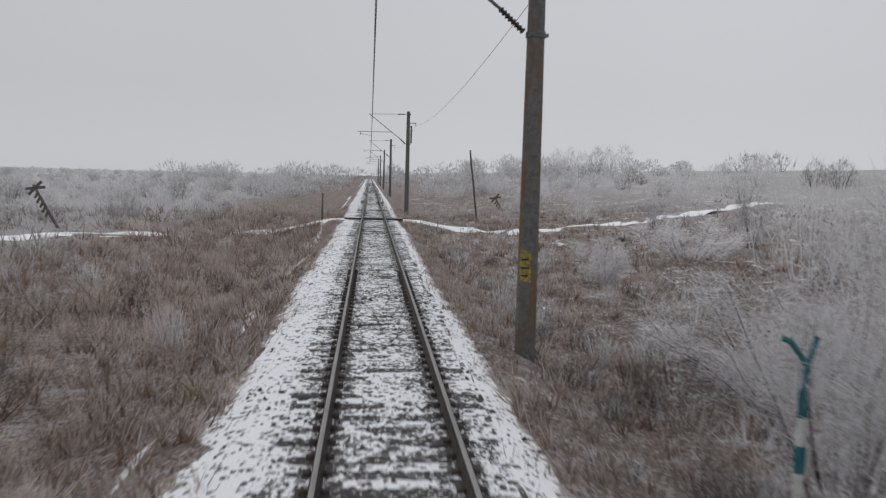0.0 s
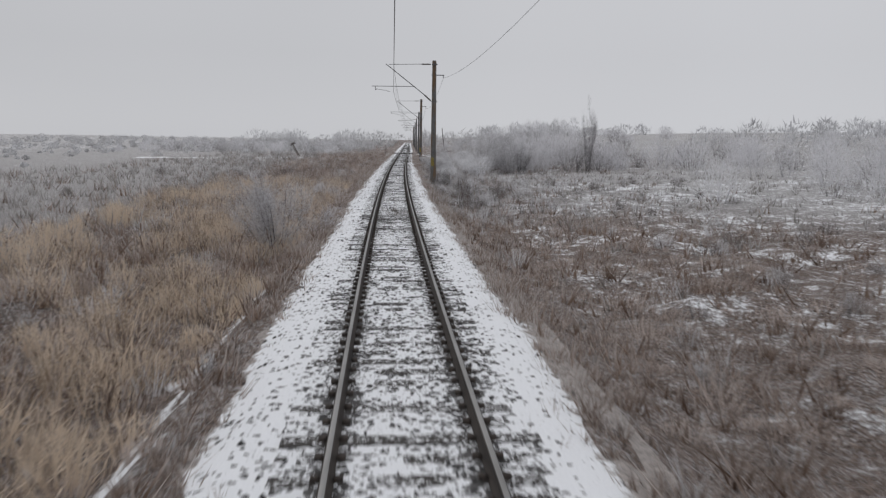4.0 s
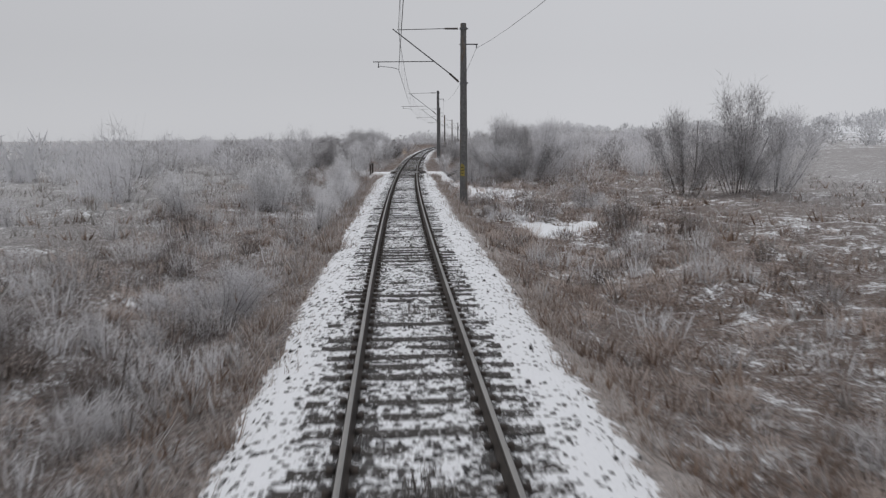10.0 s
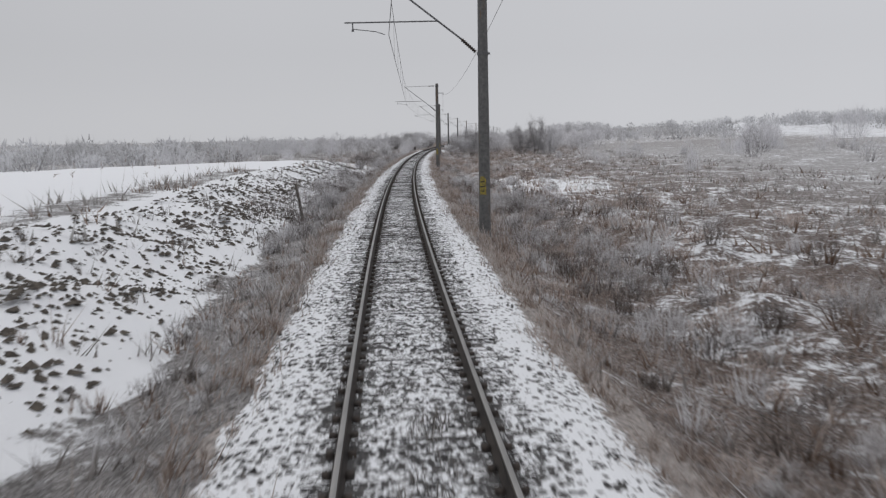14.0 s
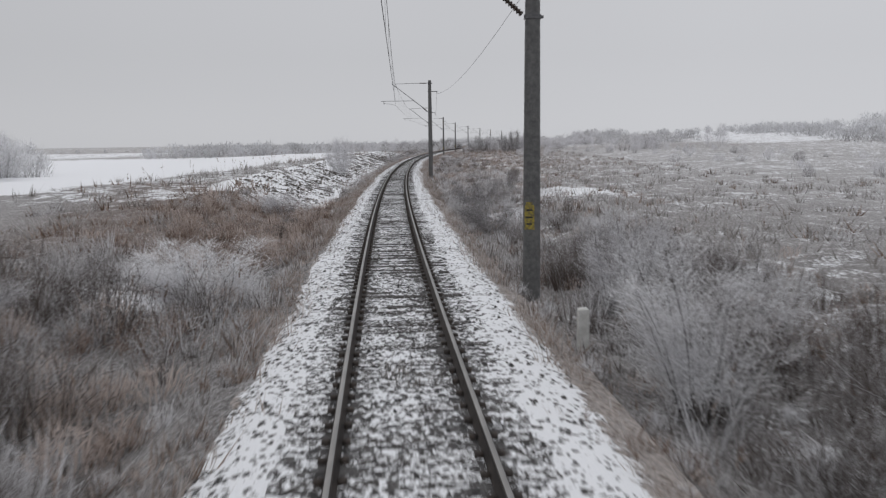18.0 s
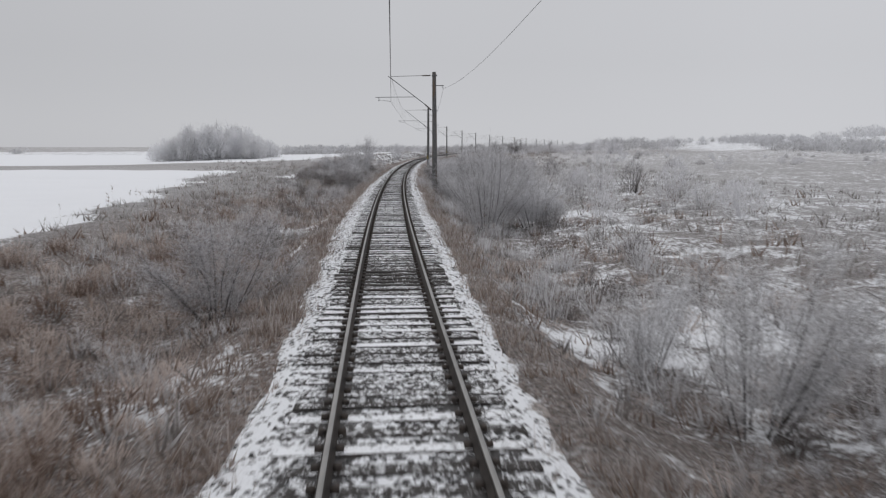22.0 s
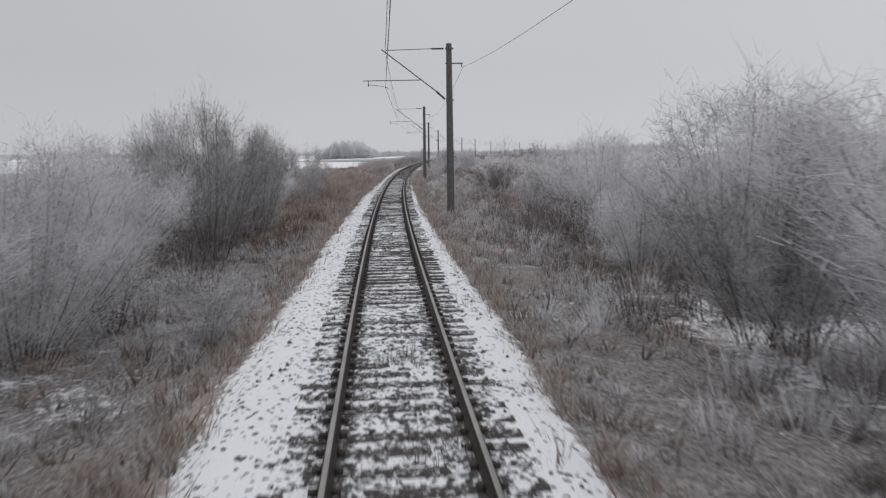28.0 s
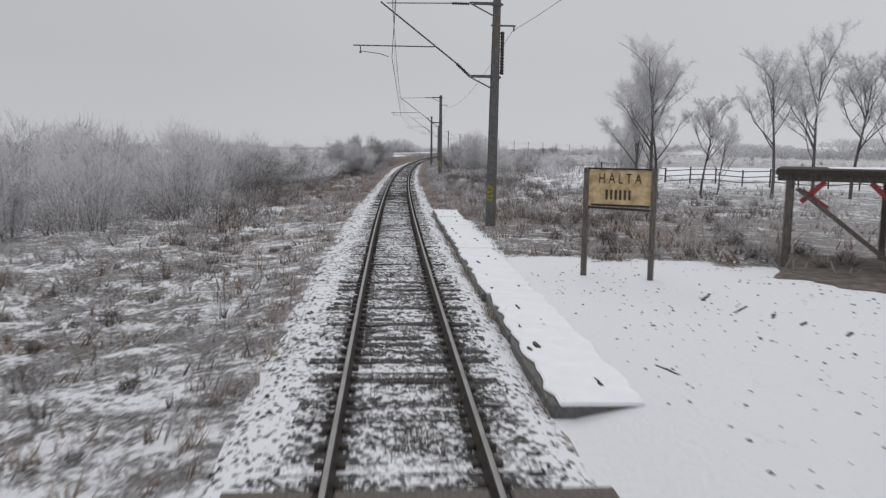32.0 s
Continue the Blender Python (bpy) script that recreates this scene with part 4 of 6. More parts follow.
PALE_B = [shrub_thing("shrub", WHITE, "shrub", make_shrub(170 + i, 13, 4.0, 4.2, 21, 19, 0.0145, 0.5), M_TWIG_PALE, GROUP) for i in range(2)]
TALL = [shrub_thing("shrub", HAZE, "shrub", make_shrub(180 + i, 18, 4.0, 4.2, 26, 24, 0.0085, 0.8, 0.7), M_TWIG_TALL, GROUP) for i in range(2)]
used_first = set()


def plant(kinds, s, d, h, w, base_h, base_w, rr, sink=0.1):
    if abs(d) > 8.5:
        kinds = DENSE_B if kinds is DENSE else PALE_B if kinds is PALE else THIN_B
    if -515 < s < -480:
        kinds, base_w = DENSE, 4.0
    elif -706 < s < -695 and 9 < d < 14:
        kinds, base_w = PALE_B, 4.2
    elif h > 4.3 and w > 2.8:
        kinds, base_w = TALL, 4.2
    elif -20 < s < 0 and 3 < d < 9.5 or -226 < s < -202 and d < 0:
        kinds, base_w = PALE, 4.2
    src = rr.choice(kinds)
    x, y = xy(s, d)
    z = float(land(s, d)) - sink
    m = pose(float(x), float(y), z, 0, 0, rr.uniform(0, 360)) @ Matrix.Diagonal((w / base_w, w / base_w, h / base_h * (1.02 if kinds is TALL else 0.92), 1))
    if src in used_first:
        o = copy_thing(src, m)
        o.matrix_basis = m
    else:
        used_first.add(src)
        src.matrix_basis = m


FAR_SPOTS, MID_SPOTS = [], []
SHRUBS_LEFT_A = [
    (-73.7, -4.1, 3.6, 3.2), (-51, -4.4, 1.8, 2.0), (-123, -2.9, 3.7, 3.2), (-127, -4.8, 4, 3.7),
    (-130, -6.5, 4.1, 4.1), (-137, -6.9, 3.8, 3.4), (-136, -5, 4, 3.4), (-152, -8.5, 4.4, 4.5),
    (-153, -7.7, 4, 4.5), (-167, -5.4, 4.8, 1.7), (-180, -5.6, 4.3, 3.8), (-181, -34.7, 3.2, 17.7),
    (-182, -46, 3.2, 10.4), (-183, -24.7, 3.2, 5.6), (-192, -10.1, 2.0, 5.0), (-193, -4.2, 1.8, 2.9),
    (-204, -2.6, 3.2, 2.8), (-214, -6.5, 3.2, 3.5), (-216, -6.9, 3.5, 2.3), (-216, -3.2, 2.8, 2.3),
]
SHRUBS_LEFT_B = [
    (-224, -3.3, 2.1, 2.1), (-240, -3.9, 1.6, 2.4), (-265, -6.2, 1.4, 1.2),
    (-268, -3.7, 1.7, 2), (-269, -5.7, 1.4, 1.1), (-318, -3.9, 1.4, 1.8), (-384, -5.8, 4.5, 3.2), (-423, -6.1, 1.6, 3.3), (-445, -4.5, 2.3, 3.9), (-469, -5, 6, 3.2),
    (-460, -5.9, 4.4, 4), (-472, -7.6, 3.1, 4.7), (-487, -6.1, 2.4, 5.9), (-502, -3.6, 2.4, 2.8),
    (-516, -3.2, 1.4, 1.5), (-551, -3.5, 2.9, 3.5), (-574, -30.2, 3.3, 7.6), (-595, -4.1, 3.1, 3.3),
]
SHRUBS_LEFT_C = [
    (-664, -11.4, 6.9, 4.8), (-665, -7.4, 5, 4.2), (-683, -7.6, 5.7, 4.4), (-688, -6, 5.4, 3.3),
    (-688, -9.1, 6.4, 3.8), (-696, -6.3, 5.8, 3.5), (-701, -9, 4.5, 5.8), (-709, -3.6, 1.8, 2.2),
    (-709, -7.1, 4.6, 4.3), (-715, -11.2, 4.9, 9.1), (-722, -11.7, 4.8, 11.1), (-723, -4.2, 2.2, 3.7),
    (-727, -8.7, 4.7, 5.1), (-747, -9.7, 3.9, 7.9), (-761, -11.2, 4, 7.1), (-770, -15, 4.8, 6),
    (-784, -17.8, 4.4, 8.9),
]
SHRUBS_RIGHT_A = [
    (186, 51.4, 9.4, 20.1), (35, 14.3, 2.5, 5.1), (14, 7.7, 3, 5.5), (9, 5.6, 4.2, 2.7),
    (8, 10.7, 4.2, 4.9), (-3, 13.8, 5.1, 5.1), (-5, 4.1, 2.3, 2.9), (-7, 22.5, 4.9, 8),
    (-8, 10.2, 5.3, 7.5), (-13, 4.3, 3.5, 3.9), (-39, 3.1, 2, 2.2), (-100, 7, 3.6, 6.1),
    (-129, 8.1, 3.7, 2.7), (-136, 5.6, 4.9, 3.7), (-146, 4, 4.5, 2.8), (-153, 10.7, 5.9, 4.4),
    (-156, 13.4, 5.2, 3.8), (-165, 11.5, 6.0, 5.4), (-162, 14.0, 5.4, 5.0), (-167, 2.6, 2.4, 2.2),
]
SHRUBS_RIGHT_B = [
    (-183, 7.8, 6.4, 5.6), (-186, 10.9, 6.5, 8.2), (-186, 5.1, 2.5, 4.8),
    (-189, 9.8, 5.9, 5.3), (-192, 5.3, 2.3, 3.4), (-205, 18.2, 6.4, 5.0), (-206, 21.2, 7.0, 5.6),
    (-205, 24.0, 6.4, 6.0), (-217, 9, 1.8, 1.5), (-236, 50.9, 5.9, 10.5), (-300, 4.7, 1.4, 2.6),
    (-417, 4.8, 2.6, 4), (-429, 4.3, 1.9, 3.3), (-446, 5.5, 3, 2.8), (-454, 4.4, 3.3, 3.3),
    (-485, 4.5, 3, 4.6), (-494, 8.3, 4.8, 7.9), (-501, 6, 4.2, 5.4),
]
SHRUBS_RIGHT_C = [
    (-505, 6.1, 4.5, 4), (-508, 5.3, 3.9, 1.5), (-526, 5.3, 4.7, 4), (-530, 4.7, 4.6, 4.6), (-521, 6.0, 4.4, 4.2), (-532, 28.7, 4.7, 5.4),
    (-555, 4.7, 2.6, 2.1), (-558, 5.3, 3.9, 3.2), (-563, 6.3, 4.9, 3.5), (-570, 7.1, 5, 3.5),
    (-576, 5.6, 4.2, 4.8), (-580, 10.2, 4.4, 3.6), (-617, 4.5, 3.9, 2.2), (-653, 12.8, 6.8, 9.4),
    (-678, 11.9, 4.6, 6.1), (-694, 8.3, 4.6, 4.5), (-704, 8.8, 5.6, 6.2), (-705, 11.4, 5.8, 5.5),
    (-711, 6.5, 4.7, 3.3), (-703, 10.5, 6.6, 6.0), (-697, 13.0, 6.4, 6.0), (-715, 9.2, 6.1, 7.6), (-719, 9.9, 6.1, 4.5), (-735, 17.7, 2, 2.9),
]
SHRUBS = SHRUBS_LEFT_A + SHRUBS_LEFT_B + SHRUBS_LEFT_C + SHRUBS_RIGHT_A + SHRUBS_RIGHT_B + SHRUBS_RIGHT_C
rr = random.Random(21)
for s, d, h, w in SHRUBS:
    if w > 8.5 or abs(d) > 18 and h > 4 and w > 6:
        k = max(2, int(w / 3.0))
        for i in range(k):
            MID_SPOTS.append((s + rr.uniform(-2, 2), d + (i - (k - 1) / 2) * w / k, h * rr.uniform(0.75, 1.0), w / k * 1.7))
        continue
    d = math.copysign(max(abs(d), 2.9 + w * 0.30), d)
    kinds, bw = ((THIN, 2.6) if h > w * 1.35 else (DENSE, 4.0) if rr.random() < 0.65 else (PALE, 4.2))
    plant(kinds, s, d, h, w * 1.1, 4.0, bw, rr)

for s, d, h, w in ((-14, 6.0, 2.6, 4.0), (-17.5, 8.5, 2.6, 4.2), (-11, 8.0, 3.5, 5.0), (-19, 5.2, 1.6, 2.6), (-9, 5.4, 2.8, 3.6)):
    plant(PALE, s, d, h, w, 4.0, 4.2, rr)

# thickets behind the first row: from, to, nearest, farthest, how many, height
THICKETS_A = (
    (60, 20, 8, 20, 5, 3.0), (20, -20, 7, 15, 9, 4.5), (-95, -130, -6, -11, 13, 4.8), (-95, -130, 5, 11, 5, 3.4), (-130, -180, -7, -12, 12, 4.5), (-130, -185, 8, 13, 7, 4.2),
    (-195, -225, -7, -12, 3, 2.6), (-405, -470, 5, 9, 8, 2.0), (-475, -530, 5.5, 10, 10, 3.2),
)
THICKETS_B = (
    (-513, -508, 4.4, 6.5, 4, 3.6), (-440, -480, -6, -11, 5, 2.2), (-492, -458, -4.6, -9, 12, 2.4), (-470, -445, 5.2, 9, 5, 2.2), (-550, -580, 6, 11, 4, 3.4), (-655, -725, -6.5, -12, 20, 4.3),
    (-650, -722, 6.5, 12, 15, 3.8), (-725, -800, -10, -15, 8, 3.6),
)
for a, b, n0, n1, k, h in THICKETS_A + THICKETS_B:
    for i in range(k):
        s, d = rr.uniform(a, b), rr.uniform(n0, n1)
        hh = h * rr.uniform(0.6, 1.15)
        kinds, bw = rr.choice(((DENSE, 4.0), (DENSE, 4.0), (PALE, 4.2), (THIN, 2.6)))
        plant(kinds, s, d, hh, hh * rr.uniform(0.9, 1.4) * (0.65 if bw < 3 else 1), 4.0, bw, rr)
for a, b, n0, n1, k, h in ((-95, -180, -11, -45, 80, 4.3), (-735, -815, -12, -32, 75, 5.3), (-100, -190, 12, 40, 50, 4.5), (-190, -262, -11, -40, 26, 2.0), (-212, -206, -15, -21, 5, 4.6), (-576, -568, -28, -34, 12, 3.4), (-655, -800, -12, -45, 160, 4.6), (-650, -720, 12, 30, 40, 3.8), (28, -12, 13, 30, 46, 4.8), (8, -30, 30, 48, 16, 4.2), (-475, -530, 9, 20, 20, 3.0),
                           (62, 130, -16, -60, 60, 3.2), (62, 140, 10, 60, 45, 3.2), (20, -60, 20, 60, 40, 4.8), (-20, -95, 30, 70, 30, 3.4), (-300, -190, 20, 80, 30, 2.6), (-460, -300, 35, 120, 40, 1.8), (-650, -480, 25, 120, 40, 1.8)):
    for i in range(k):
        hh = h * rr.uniform(0.6, 1.2)
        MID_SPOTS.append((rr.uniform(a, b), rr.uniform(n0, n1), hh, hh * rr.uniform(0.9, 1.5)))

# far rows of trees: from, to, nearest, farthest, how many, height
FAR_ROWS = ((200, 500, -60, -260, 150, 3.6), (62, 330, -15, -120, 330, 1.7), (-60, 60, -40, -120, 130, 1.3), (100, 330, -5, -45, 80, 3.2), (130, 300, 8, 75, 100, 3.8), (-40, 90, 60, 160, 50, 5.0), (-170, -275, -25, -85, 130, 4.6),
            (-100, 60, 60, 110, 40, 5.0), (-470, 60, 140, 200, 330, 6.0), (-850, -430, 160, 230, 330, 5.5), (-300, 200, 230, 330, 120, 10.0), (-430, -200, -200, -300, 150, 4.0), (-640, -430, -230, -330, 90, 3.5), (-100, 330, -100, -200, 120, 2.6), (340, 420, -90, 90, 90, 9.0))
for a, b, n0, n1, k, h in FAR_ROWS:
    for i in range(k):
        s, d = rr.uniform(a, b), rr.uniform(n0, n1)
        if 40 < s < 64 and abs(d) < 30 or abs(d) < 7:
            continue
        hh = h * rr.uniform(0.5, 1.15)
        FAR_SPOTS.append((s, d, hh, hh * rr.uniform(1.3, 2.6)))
for k in range(7):
    MID_SPOTS.append((-210 + rr.uniform(-3, 3), 59.5 + k * 1.1, rr.uniform(5, 6.6), rr.uniform(3, 5)))
MID_SPOTS += [(-189, 85.5, 8.5, 4.5), (-189, 89.5, 9.5, 5.0)]
# the island of trees in the snowy field
ISLAND = []
for i in range(80):
    u, w = rr.uniform(-1, 1), rr.uniform(-1, 1)
    ISLAND.append((-400.5 + u * 8, -43 + w * 11.5, (8.6 - 4.6 * w * w) * rr.uniform(0.75, 1.08), rr.uniform(4, 6.5)))
plant(THIN, -8.7, 22.1, 9.6, 1.7, 4.0, 2.6, rr)


# stretches of the line where less rime has settled
RIME_AT, RIME = (-840, -830, -655, -640, -520, -495, -435, -415, -190, -180, -120, -100), (0, -0.3, -0.3, 0, 0, -0.32, -0.32, 0, 0, -0.1, -0.1, 0)


def thicket(name, label, cat, spots, per, wide, mat, seed, stalks=0.0, loose=0.45, shade=0.0, reach=(0.16, 0.38)):
    """A joined mass of many bare crowns, each a fan of twigs rising from its foot."""
    r = np.random.RandomState(seed)
    q = np.array(spots)
    x, y = xy(q[:, 0], q[:, 1])
    z = land(q[:, 0], q[:, 1]) - 0.1
    pick = np.repeat(np.arange(len(q)), per)
    m = len(pick)
    h, w = q[pick, 2], q[pick, 3]
    a, rad = r.uniform(0, 6.283, m), np.sqrt(r.uniform(0, 1, m))
    lift = r.uniform(0.02, 1.0, m) ** 0.8
    shell = rad * w * 0.5 * np.sqrt(np.clip(1.02 - lift ** 2.2, 0.05, 1)) * (0.45 + 0.55 * lift ** 0.4)
    top = lift * h * (1 - 0.25 * rad ** 2)
    base = np.stack([x[pick] + np.cos(a) * shell, y[pick] + np.sin(a) * shell, z[pick] + top * (1.0 - reach[1] * 0.7)], 1)
    dirn = np.stack([np.cos(a) * rad * 0.6, np.sin(a) * rad * 0.6, np.full(m, 0.9)], 1) + r.normal(0, loose, (m, 3))
    dirn = dirn / np.linalg.norm(dirn, axis=1, keepdims=True)
    long = h * r.uniform(*reach, m)
    # some are whole stalks that start low down
    stalk = r.uniform(0, 1, m) < stalks
    long = np.where(stalk, h * r.uniform(0.35, 0.6, m), long)
    base[:, 2] = np.where(stalk, z[pick] + top * 0.4, base[:, 2])
    dirn = np.where(stalk[:, None], dirn * np.array([0.5, 0.5, 1.0]) + np.array([0, 0, 0.5]), dirn)
    dirn = dirn / np.linalg.norm(dirn, axis=1, keepdims=True)
    v, f = slivers(base, base + dirn * long[:, None], wide * r.uniform(0.6, 1.4, m) * (0.6 + 0.1 * h), r)
    # a few thin trunks to each
    pk = np.repeat(np.arange(len(q)), 7)
    a = r.uniform(0, 6.283, len(pk))
    b0 = np.stack([x[pk] + np.cos(a) * q[pk, 3] * 0.1, y[pk] + np.sin(a) * q[pk, 3] * 0.1, z[pk]], 1)
    t0 = np.stack([x[pk] + np.cos(a) * q[pk, 3] * 0.28, y[pk] + np.sin(a) * q[pk, 3] * 0.28, z[pk] + q[pk, 2] * r.uniform(0.6, 1.0, len(pk))], 1)
    v2, f2 = spikes(b0, t0, np.full(len(pk), min(wide * 0.8, 0.06)))
    ob = tagged(link(name, *fuse((v, f), (v2, f2)), mat), label, cat, kind="stuff")
    # rimed tips, with shade painted in: dark feet, pale tops; every plant has its own share of rime
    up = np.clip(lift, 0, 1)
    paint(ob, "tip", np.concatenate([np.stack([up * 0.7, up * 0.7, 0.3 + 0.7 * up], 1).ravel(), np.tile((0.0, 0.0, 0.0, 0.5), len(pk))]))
    tone = np.clip(r.uniform(0, 1, len(q)) + shade + np.interp(q[:, 0], RIME_AT, RIME), 0, 1)
    paint(ob, "tone", np.concatenate([np.repeat(tone[pick] * 2 - 0.5, 3), np.repeat(tone[pk] * 2 - 0.5, 4)]))
    return ob


NEAR_MID, REAR_MID = [q for q in MID_SPOTS if abs(q[1]) < 17], [q for q in MID_SPOTS if abs(q[1]) >= 17]
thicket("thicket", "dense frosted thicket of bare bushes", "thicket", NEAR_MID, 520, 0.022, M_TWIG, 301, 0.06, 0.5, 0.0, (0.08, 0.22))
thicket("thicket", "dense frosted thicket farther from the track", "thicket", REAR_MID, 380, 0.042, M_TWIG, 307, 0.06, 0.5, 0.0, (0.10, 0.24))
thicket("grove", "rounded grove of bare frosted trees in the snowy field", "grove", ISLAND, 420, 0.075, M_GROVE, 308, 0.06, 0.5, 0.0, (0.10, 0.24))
# the far rows carry their haze in the twig colour
thicket("far_woods", "far bare woods pale with hoarfrost and painted haze", "woods", FAR_SPOTS, 75, 0.26, M_TWIG_FAR, 302, 0.05, 0.5, 0.0, (0.12, 0.3))

# waist-high brush: from, to, nearest, farthest, how many, height
BRUSH_A = (
    (-255, -233, -3.6, -8, 60, 1.25), (-458, -436, 4.4, 9, 50, 1.8),
    (-642, -600, 4.0, 10, 55, 1.0), (-362, -290, 3.6, 7.5, 140, 1.0), (-330, -285, -3.2, -6, 160, 1.15), (-478, -462, 4.2, 9, 30, 1.9), (-712, -660, -5.5, -12, 60, 2.3), (-712, -660, 5.5, 12, 45, 2.1),
    (-494, -446, -4.2, -10, 170, 1.9), (-484, -442, 4.3, 9.5, 130, 1.3), (-216, -196, -4.4, -8.5, 26, 1.4), (-200, -160, 5.2, 11, 44, 1.9), (-240, -215, 5, 11, 24, 1.4), (-795, -700, -6, -15, 140, 1.9),
    (-788, -700, 4.2, 12, 190, 1.05), (-720, -655, 4.2, 9, 40, 1.3), (-440, -405, 4.2, 9, 36, 1.2), (-400, -262, 4.0, 12, 80, 1.05),
)
BRUSH_B = (
    (-768, -742, 4.0, 11, 80, 1.15), (-768, -745, -3.6, -7.5, 25, 0.8),
    (-440, -266, -3.2, -5.2, 60, 0.85), (-560, -497, 4.2, 9, 45, 1.3), (-600, -497, -3.8, -7, 60, 1.2), (-650, -570, 4.6, 12, 60, 1.1), (-262, -100, -3.8, -9, 90, 1.3), (-160, -95, 4.4, 9, 50, 1.3),
    (-60, 40, 3.6, 8, 80, 1.2), (-70, 30, -4, -12, 70, 1.25), (-48, -36, 3.0, 5.5, 22, 1.3), (-221, -209, 2.9, 5, 18, 0.9), (-200, -190.5, -3.4, -6.5, 22, 2.0), (-279, -266, 2.9, 5, 18, 0.9), (11, 22, 2.9, 5, 14, 0.9), (-628, -616, 3, 5, 12, 1.0), (-95, 60, -9, -30, 110, 1.2), (-95, -20, 9, 26, 70, 0.9), (-660, -620, -9, -22, 30, 1.2), (-432, -418, -3.6, -9, 12, 0.7), (-807, -789, 5, 14, 60, 0.65),
    (-830, -790, -3.5, -9, 90, 0.45), (-788, -755, 12, 22, 50, 0.9), (-338, -300, 3.6, 9, 50, 0.9),
)
BRUSH_SPOTS = []
for a, b, n0, n1, k, h in BRUSH_A + BRUSH_B:
    for i in range(k):
        s, d = rr.uniform(a, b), rr.uniform(n0, n1)
        if abs(s + 187) < 3 and abs(d) < 5.5 or abs(s + 585.5) < 3 and abs(d) < 6 or abs(s - 53) < 5:
            continue
        if rr.random() < float(cover(s, d)[0]) - 0.3:
            continue
        hh = h * rr.uniform(0.55, 1.2) * min(1, 0.55 + (abs(d) - 3.2) * 0.3)
        BRUSH_SPOTS.append((s, d, hh, hh * rr.uniform(1.0, 1.7)))
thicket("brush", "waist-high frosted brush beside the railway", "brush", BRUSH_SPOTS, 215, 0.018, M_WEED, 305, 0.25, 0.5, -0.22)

# low growth on the slopes: how high it stands along the line, left and right
rng = np.random.RandomState(31)
n = 13500
s = rng.uniform(-835, 62, n)
d = np.where(rng.uniform(0, 1, n) < 0.5, -1, 1) * (2.35 + 8 * rng.uniform(0, 1, n) ** 1.3)
snow, brown = cover(s, d)
high = np.where(d < 0, np.interp(s, (-830, -790, -720, -690, -510, -494, -446, -430, -266, -260, 60), (.5, .6, .7, .9, .9, 1.2, 1.2, .7, .6, .9, .9)),
                np.interp(s, (-795, -700, -600, -560, -485, -440, -400, -300, -200, -160, -60, -20, 60), (1., 1.1, .8, 1., 1.1, 1.1, .8, .75, 1., .9, .7, 1., .9)))
h = high * rng.uniform(0.4, 1.2, n) * np.clip(0.25 + (np.abs(d) - 2.35) * 0.5, 0.25, 1)
keep = (rng.uniform(0, 1, n) > (snow - 0.35) * 1.9) & (np.abs(s + 187) > 4.5) & (np.abs(s + 585.5) > 2.6) & (np.abs(s - 53) > 4) & ~((d > 0) & (s < -789)) & ~((d < -5) & (s > -420) & (s < -264)) & (waves(s, d, 4.5, 92) > -0.75)
rust = brown + 0.4 * waves(s, d, 5.0, 91) + rng.normal(0, 0.12, n) > 0.56
low = np.stack([s, d, h, h * rng.uniform(1.0, 1.8, n)], 1)
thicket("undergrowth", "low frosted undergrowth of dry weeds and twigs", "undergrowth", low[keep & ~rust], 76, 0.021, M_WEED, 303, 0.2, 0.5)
n = 5200
s2 = rng.uniform(-835, 62, n)
d2 = np.where(rng.uniform(0, 1, n) < 0.42, -1, 1) * rng.uniform(5.0, 17.0, n)
snow2, brown2 = cover(s2, d2)
ok = (rng.uniform(0, 1, n) > (snow2 - 0.32) * 2.2) & (np.abs(s2 - 53) > 6) & ~((d2 > 0) & (s2 < -786)) & ~((d2 < -5) & (s2 > -424) & (s2 < -264)) & ~((d2 < -10) & (s2 > -555) & (s2 < -445)) & (np.abs(s2 + 187) > 3) & (waves(s2, d2, 6.0, 94) > -0.35)
h2 = rng.uniform(0.35, 0.85, n)
wide2 = np.stack([s2, d2, h2, h2 * rng.uniform(1.4, 2.6, n)], 1)
rust2 = brown2 + 0.4 * waves(s2, d2, 7.0, 95) > 0.52
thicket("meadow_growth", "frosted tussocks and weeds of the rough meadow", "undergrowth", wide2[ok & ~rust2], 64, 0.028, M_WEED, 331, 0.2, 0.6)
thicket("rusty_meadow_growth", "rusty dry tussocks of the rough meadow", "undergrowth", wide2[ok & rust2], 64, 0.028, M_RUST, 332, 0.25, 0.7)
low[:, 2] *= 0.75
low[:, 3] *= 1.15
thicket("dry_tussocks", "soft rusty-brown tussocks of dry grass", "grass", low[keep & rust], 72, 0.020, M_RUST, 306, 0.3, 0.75)


